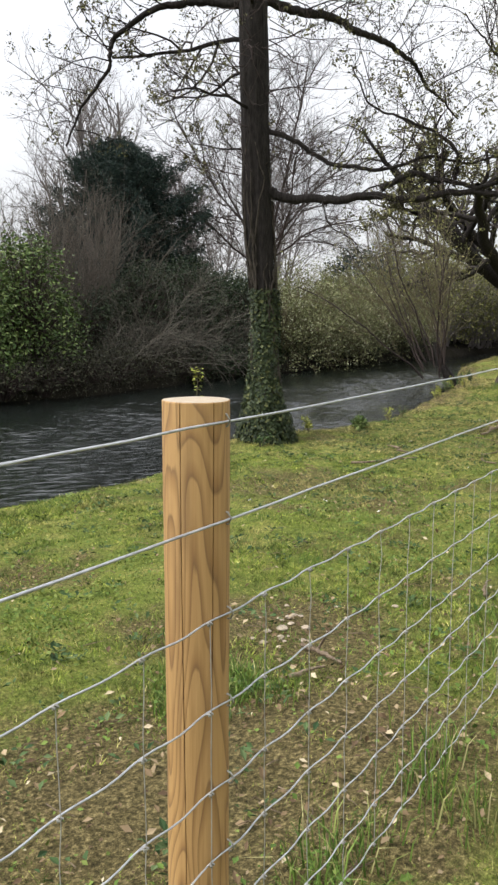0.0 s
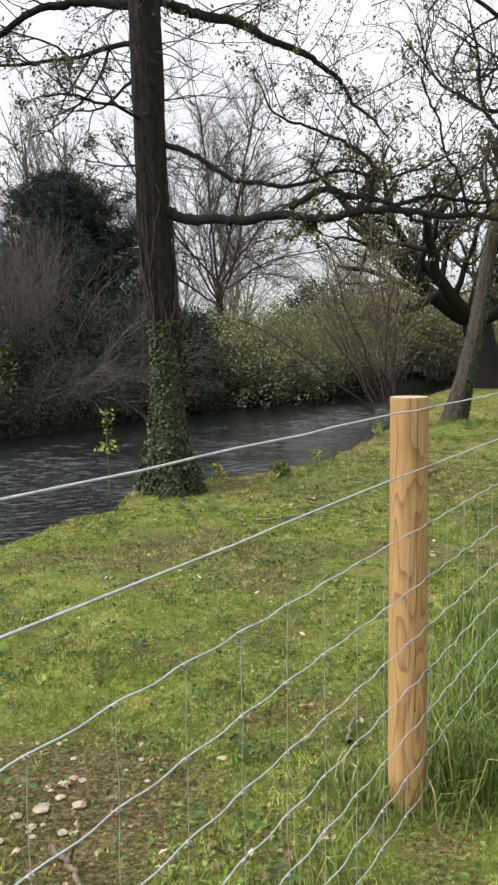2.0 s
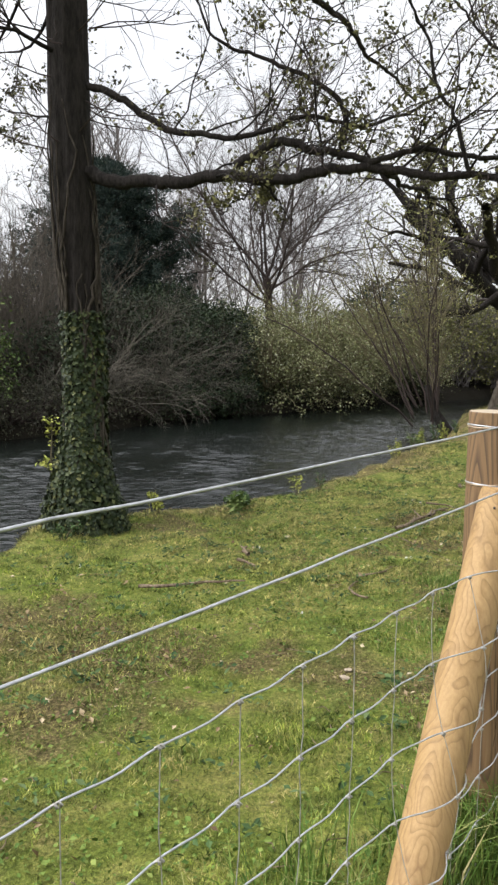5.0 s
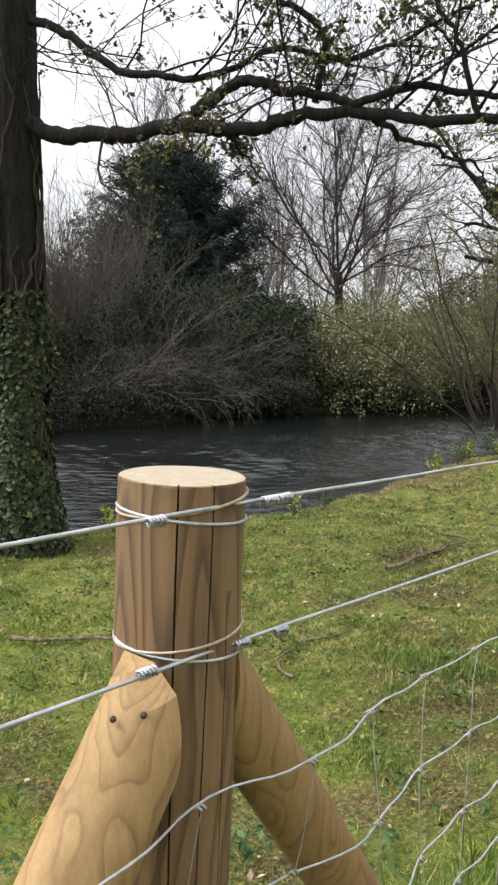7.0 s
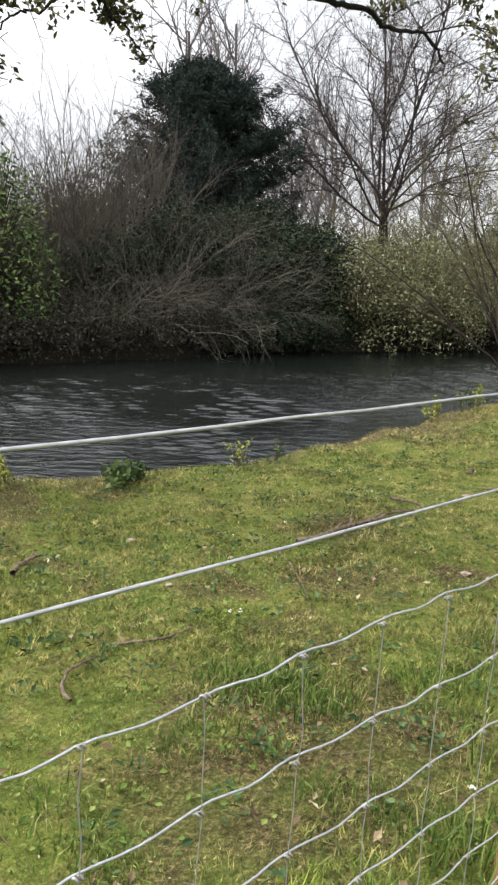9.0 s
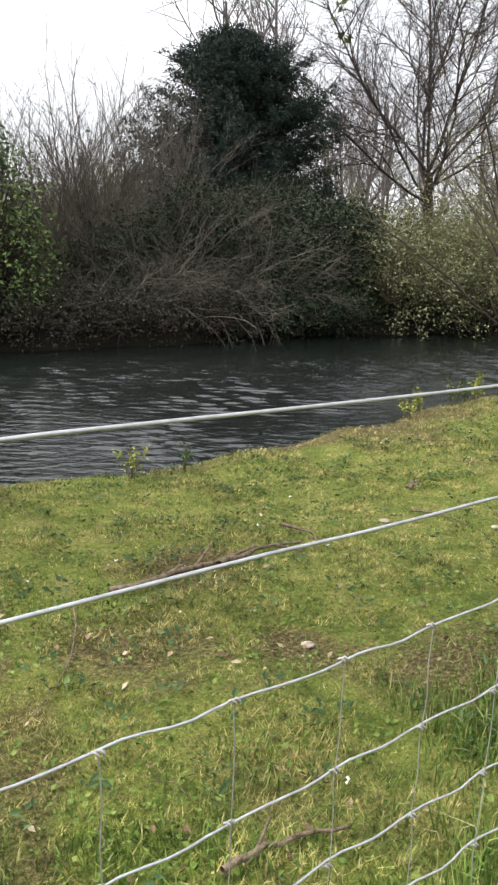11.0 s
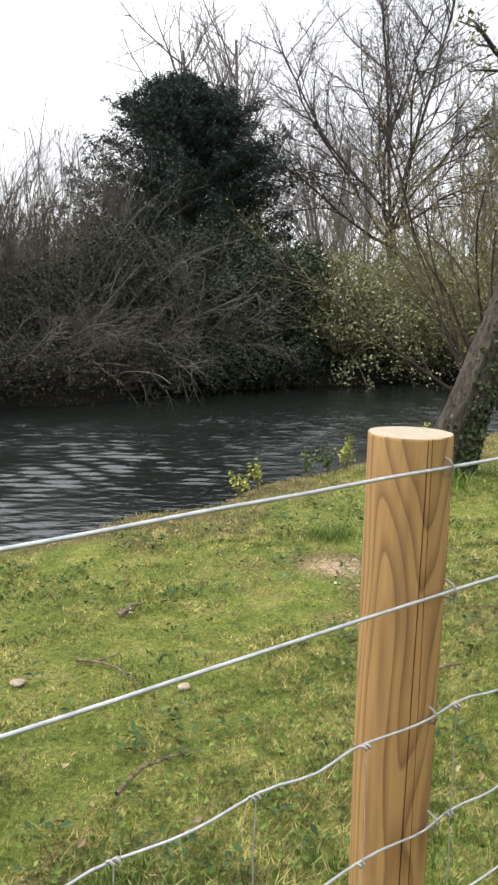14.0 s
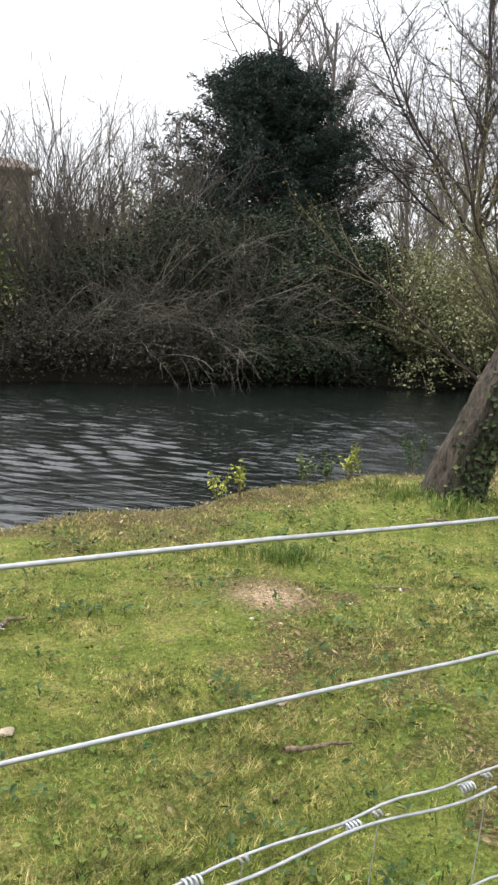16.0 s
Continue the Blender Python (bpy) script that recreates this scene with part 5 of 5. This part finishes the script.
def stick(a, b, r, bend, rng, label, fork=0):
    a, b = np.array(a, float), np.array(b, float)
    ob = thing("stick", a[0], a[1], ground_z(*a) + r, label, "stick", "fallen sticks")
    T = Tubes()
    n = 9
    p = a + (b - a) * np.linspace(0, 1, n)[:, None]
    side = np.array([-(b - a)[1], (b - a)[0]])
    p = p + side * (bend * np.sin(np.linspace(0, np.pi, n)))[:, None] + rng.normal(size=p.shape) * r * 0.7
    z = ground_height(p[:, 0], p[:, 1]) + r * 1.2 + 0.012
    line = np.column_stack([p, z]) - np.array(ob.location)
    T.add(line, np.linspace(r, r * 0.45, n), 7, 0.08, rng)
    child("stem", T.mesh("stem", M_STICK), ob)
    for k in range(fork):
        i = rng.integers(2, n - 2)
        F = Tubes()
        d = unit(line[i + 1] - line[i]) + rng.normal(size=3) * (0.6, 0.6, 0.2)
        L = np.linalg.norm(b - a) * rng.uniform(0.25, 0.45)
        F.add([line[i], line[i] + unit(d) * L * 0.5, line[i] + unit(d) * L], [r * 0.6, r * 0.45, r * 0.25], 5)
        child("side_twig", F.mesh("side_twig", M_STICK), ob)


rng = np.random.default_rng(97)
for a, b, r, bend, lab, fork in (
    ((7.62, 2.51), (7.97, 2.04), 0.011, 0.05, "long pale dead stick on the grass", 0),
    ((9.9, 2.05), (10.68, 2.1), 0.014, -0.08, "dark rotten branch half sunk in the lawn", 2),
    ((8.55, 2.42), (8.82, 2.63), 0.014, 0.1, "short pale forked stick on the grass", 1),
    ((8.39, 2.4), (8.36, 2.24), 0.011, 0.05, "short pale stick on the grass", 0),
    ((3.66, 0.82), (3.5, 0.58), 0.011, 0.08, "forked brown twig on bare soil", 1),
    ((3.3, 0.68), (3.46, 0.62), 0.01, 0.03, "short dark stick on bare soil", 0),
    ((12.67, 1.27), (12.9, 1.22), 0.01, 0.04, "short dark stick on the lawn", 0),
    ((10.4, 2.0), (10.9, 2.06), 0.012, 0.06, "dark bent stick in the grass", 1),
    ((11.0, 2.28), (10.94, 1.98), 0.009, 0.25, "curved pale twig on the lawn", 0),
    ((11.75, 2.1), (11.84, 1.8), 0.006, 0.12, "thin dark twig on the lawn", 1),
    ((11.43, 1.23), (11.72, 1.31), 0.007, 0.1, "thin brown twig on the lawn", 0),
    ((12.1, 2.42), (12.26, 2.48), 0.014, 0.05, "short pale stick on the lawn", 0),
    ((8.17, 1.38), (8.43, 1.56), 0.007, 0.25, "curved brown twig on the lawn", 0),
    ((8.48, 1.6), (8.78, 1.53), 0.006, -0.1, "thin curved twig on the lawn", 1),
    ((9.76, 2.07), (9.28, 1.4), 0.004, 0.06, "thin red-brown bramble shoot", 1),
    ((4.5, 0.35), (4.8, 0.42), 0.009, 0.05, "short dark stick near the fence", 0),
    ((9.3, 0.55), (9.62, 0.5), 0.009, 0.05, "pale stick among leaves near the fence", 1),
    ((13.9, 2.3), (14.1, 2.15), 0.006, 0.1, "thin twig on the lawn", 0),
    ((14.9, 3.0), (15.05, 2.85), 0.008, 0.2, "pale bent twig near the leaning tree", 1),
):
    stick(a, b, r, bend, rng, lab, fork)


def stone(x, y, r, rng):
    bm = bmesh.new()
    bmesh.ops.create_icosphere(bm, subdivisions=2, radius=r)
    for v in bm.verts:
        v.co *= 1 + 0.45 * noise.noise(v.co / r * 1.1 + Vector((x, y, 0)))
        v.co.z *= 0.38
    me = bpy.data.meshes.new("stone")
    bm.to_mesh(me)
    bm.free()
    me.materials.append(M_STONE)
    ob = new("stone", me)
    ob.location = (x, y, ground_z(x, y) + r * 0.3)
    ob.rotation_euler = (0, 0, rng.uniform(0, 6))
    tagged(ob, "small pale stone lying in the grass", "stone", "stones on the lawn")


for x, y, r in ((11.98, 1.73, 0.032), (12.83, 1.52, 0.03), (11.5, 2.06, 0.04), (10.25, 1.29, 0.035), (9.3, 2.62, 0.035), (3.8, 1.0, 0.035), (3.88, 0.93, 0.03), (3.73, 1.03, 0.025), (3.95, 1.05, 0.028), (3.62, 0.98, 0.022), (7.25, 0.98, 0.026), (7.17, 0.95, 0.028), (13.55, 2.42, 0.02), (4.3, 0.7, 0.024), (2.7, 0.55, 0.03), (8.9, 1.1, 0.02), (9.05, 2.0, 0.022)):
    stone(x, y, r * 0.7, rng)
for k in range(22):
    stone(3.82 + 0.17 * rng.normal(), 0.98 + 0.1 * rng.normal(), rng.uniform(0.006, 0.015), rng)


def bank_plant(name, x, y, h, leaves, size, material, rng, label, stems=5, spread=0.12):
    ob = thing(name, x, y, ground_z(x, y), label, "plant", "plants on the bank edge")
    T = Tubes()
    c, nrm = [], []
    for k in range(stems):
        a = rng.uniform(0, 6.3)
        top = np.array([math.cos(a) * spread * rng.uniform(0.2, 1), math.sin(a) * spread * rng.uniform(0.2, 1), h * rng.uniform(0.6, 1.1)])
        T.add([(0, 0, -0.05), top * (0.4, 0.4, 0.5), top], [0.005, 0.004, 0.002], 4)
        m = leaves // stems
        t = rng.uniform(0.35, 1.02, m)[:, None]
        c.append(top * t + rng.normal(size=(m, 3)) * size * 0.9)
        nrm.append(rng.normal(size=(m, 3)) * 0.6 + (0, 0, 0.8))
    c = np.concatenate(c)
    child("framework", T.mesh("framework", M_TWIG_OLIVE), ob)
    child("foliage", leaf_mesh("leaves", c, np.concatenate(nrm), size * rng.uniform(0.6, 1.2, len(c)), rng, material, 0.55), ob)


for x, y, h, nl, sz, mat_, lab in (
    (14.05, 4.05, 0.26, 90, 0.022, M_SPROUT, "yellow-green sapling shoots on the bank edge"),
    (14.25, 4.1, 0.28, 100, 0.022, M_SPROUT, "yellow-green sapling shoots on the bank edge"),
    (14.85, 4.2, 0.34, 110, 0.02, M_LAUREL, "leafy green weed on the bank edge"),
    (15.1, 4.25, 0.3, 120, 0.022, M_WEED, "leafy green weed on the bank edge"),
    (15.35, 4.3, 0.36, 160, 0.022, M_SPROUT, "bushy yellow-green weed on the bank edge"),
    (16.1, 4.4, 0.45, 140, 0.022, M_WEED, "tall green weed on the bank edge"),
    (16.6, 4.45, 0.4, 120, 0.024, M_SPROUT, "tall yellow-green weed on the bank edge"),
    (9.8, 3.45, 0.16, 170, 0.035, M_LAUREL, "low glossy green plant on the lawn edge"),
    (10.0, 3.5, 0.14, 120, 0.03, M_WEED, "low green plant on the lawn edge"),
    (10.95, 3.6, 0.3, 80, 0.02, M_SPROUT, "thin leafy sapling shoot on the bank"),
    (11.3, 3.56, 0.22, 70, 0.018, M_WEED, "thin leafy shoot on the bank"),
    (8.3, 3.9, 0.18, 90, 0.022, M_WEED, "green weed at the foot of the ivy-clad tree"),
    (9.28, 3.85, 0.3, 110, 0.024, M_SPROUT, "yellow-green sapling beside the ivy-clad tree"),
    (17.5, 4.6, 0.4, 150, 0.024, M_WEED, "tall green weed on the bank edge"),
):
    bank_plant("plant", x, y, h * 0.72, nl, sz * 0.85, mat_, rng, lab)


def sapling():
    rng = np.random.default_rng(99)
    ob = thing("sapling", 9.97, 5.94, -0.75, "young yellow-green sapling standing in the pond", "sapling")
    T = Tubes()
    T.add([(0, 0, -0.2), (0.01, 0, 0.4), (0, 0.02, 0.8), (0.01, 0, 1.2)], [0.011, 0.009, 0.007, 0.004], 6)
    c = []
    for z, n, w in ((0.75, 26, 0.16), (0.82, 20, 0.12), (1.0, 10, 0.06), (1.1, 12, 0.06), (1.2, 26, 0.1)):
        a = rng.uniform(0, 6.3, n)
        r = w * np.sqrt(rng.random(n))
        c.append(np.stack([r * np.cos(a), r * np.sin(a), z + rng.normal(size=n) * 0.025], 1))
        for k in range(4):
            T.add([(0, 0, z - 0.05), (w * math.cos(a[k]), w * math.sin(a[k]), z)], [0.003, 0.0015], 3)
    c = np.concatenate(c)
    child("stem", T.mesh("stem", M_TWIG_OLIVE), ob)
    child("foliage", leaf_mesh("leaves", c, rng.normal(size=c.shape) * 0.5 + (0, 0, 1), rng.uniform(0.02, 0.035, len(c)), rng, M_SPROUT, 0.6), ob)


sapling()
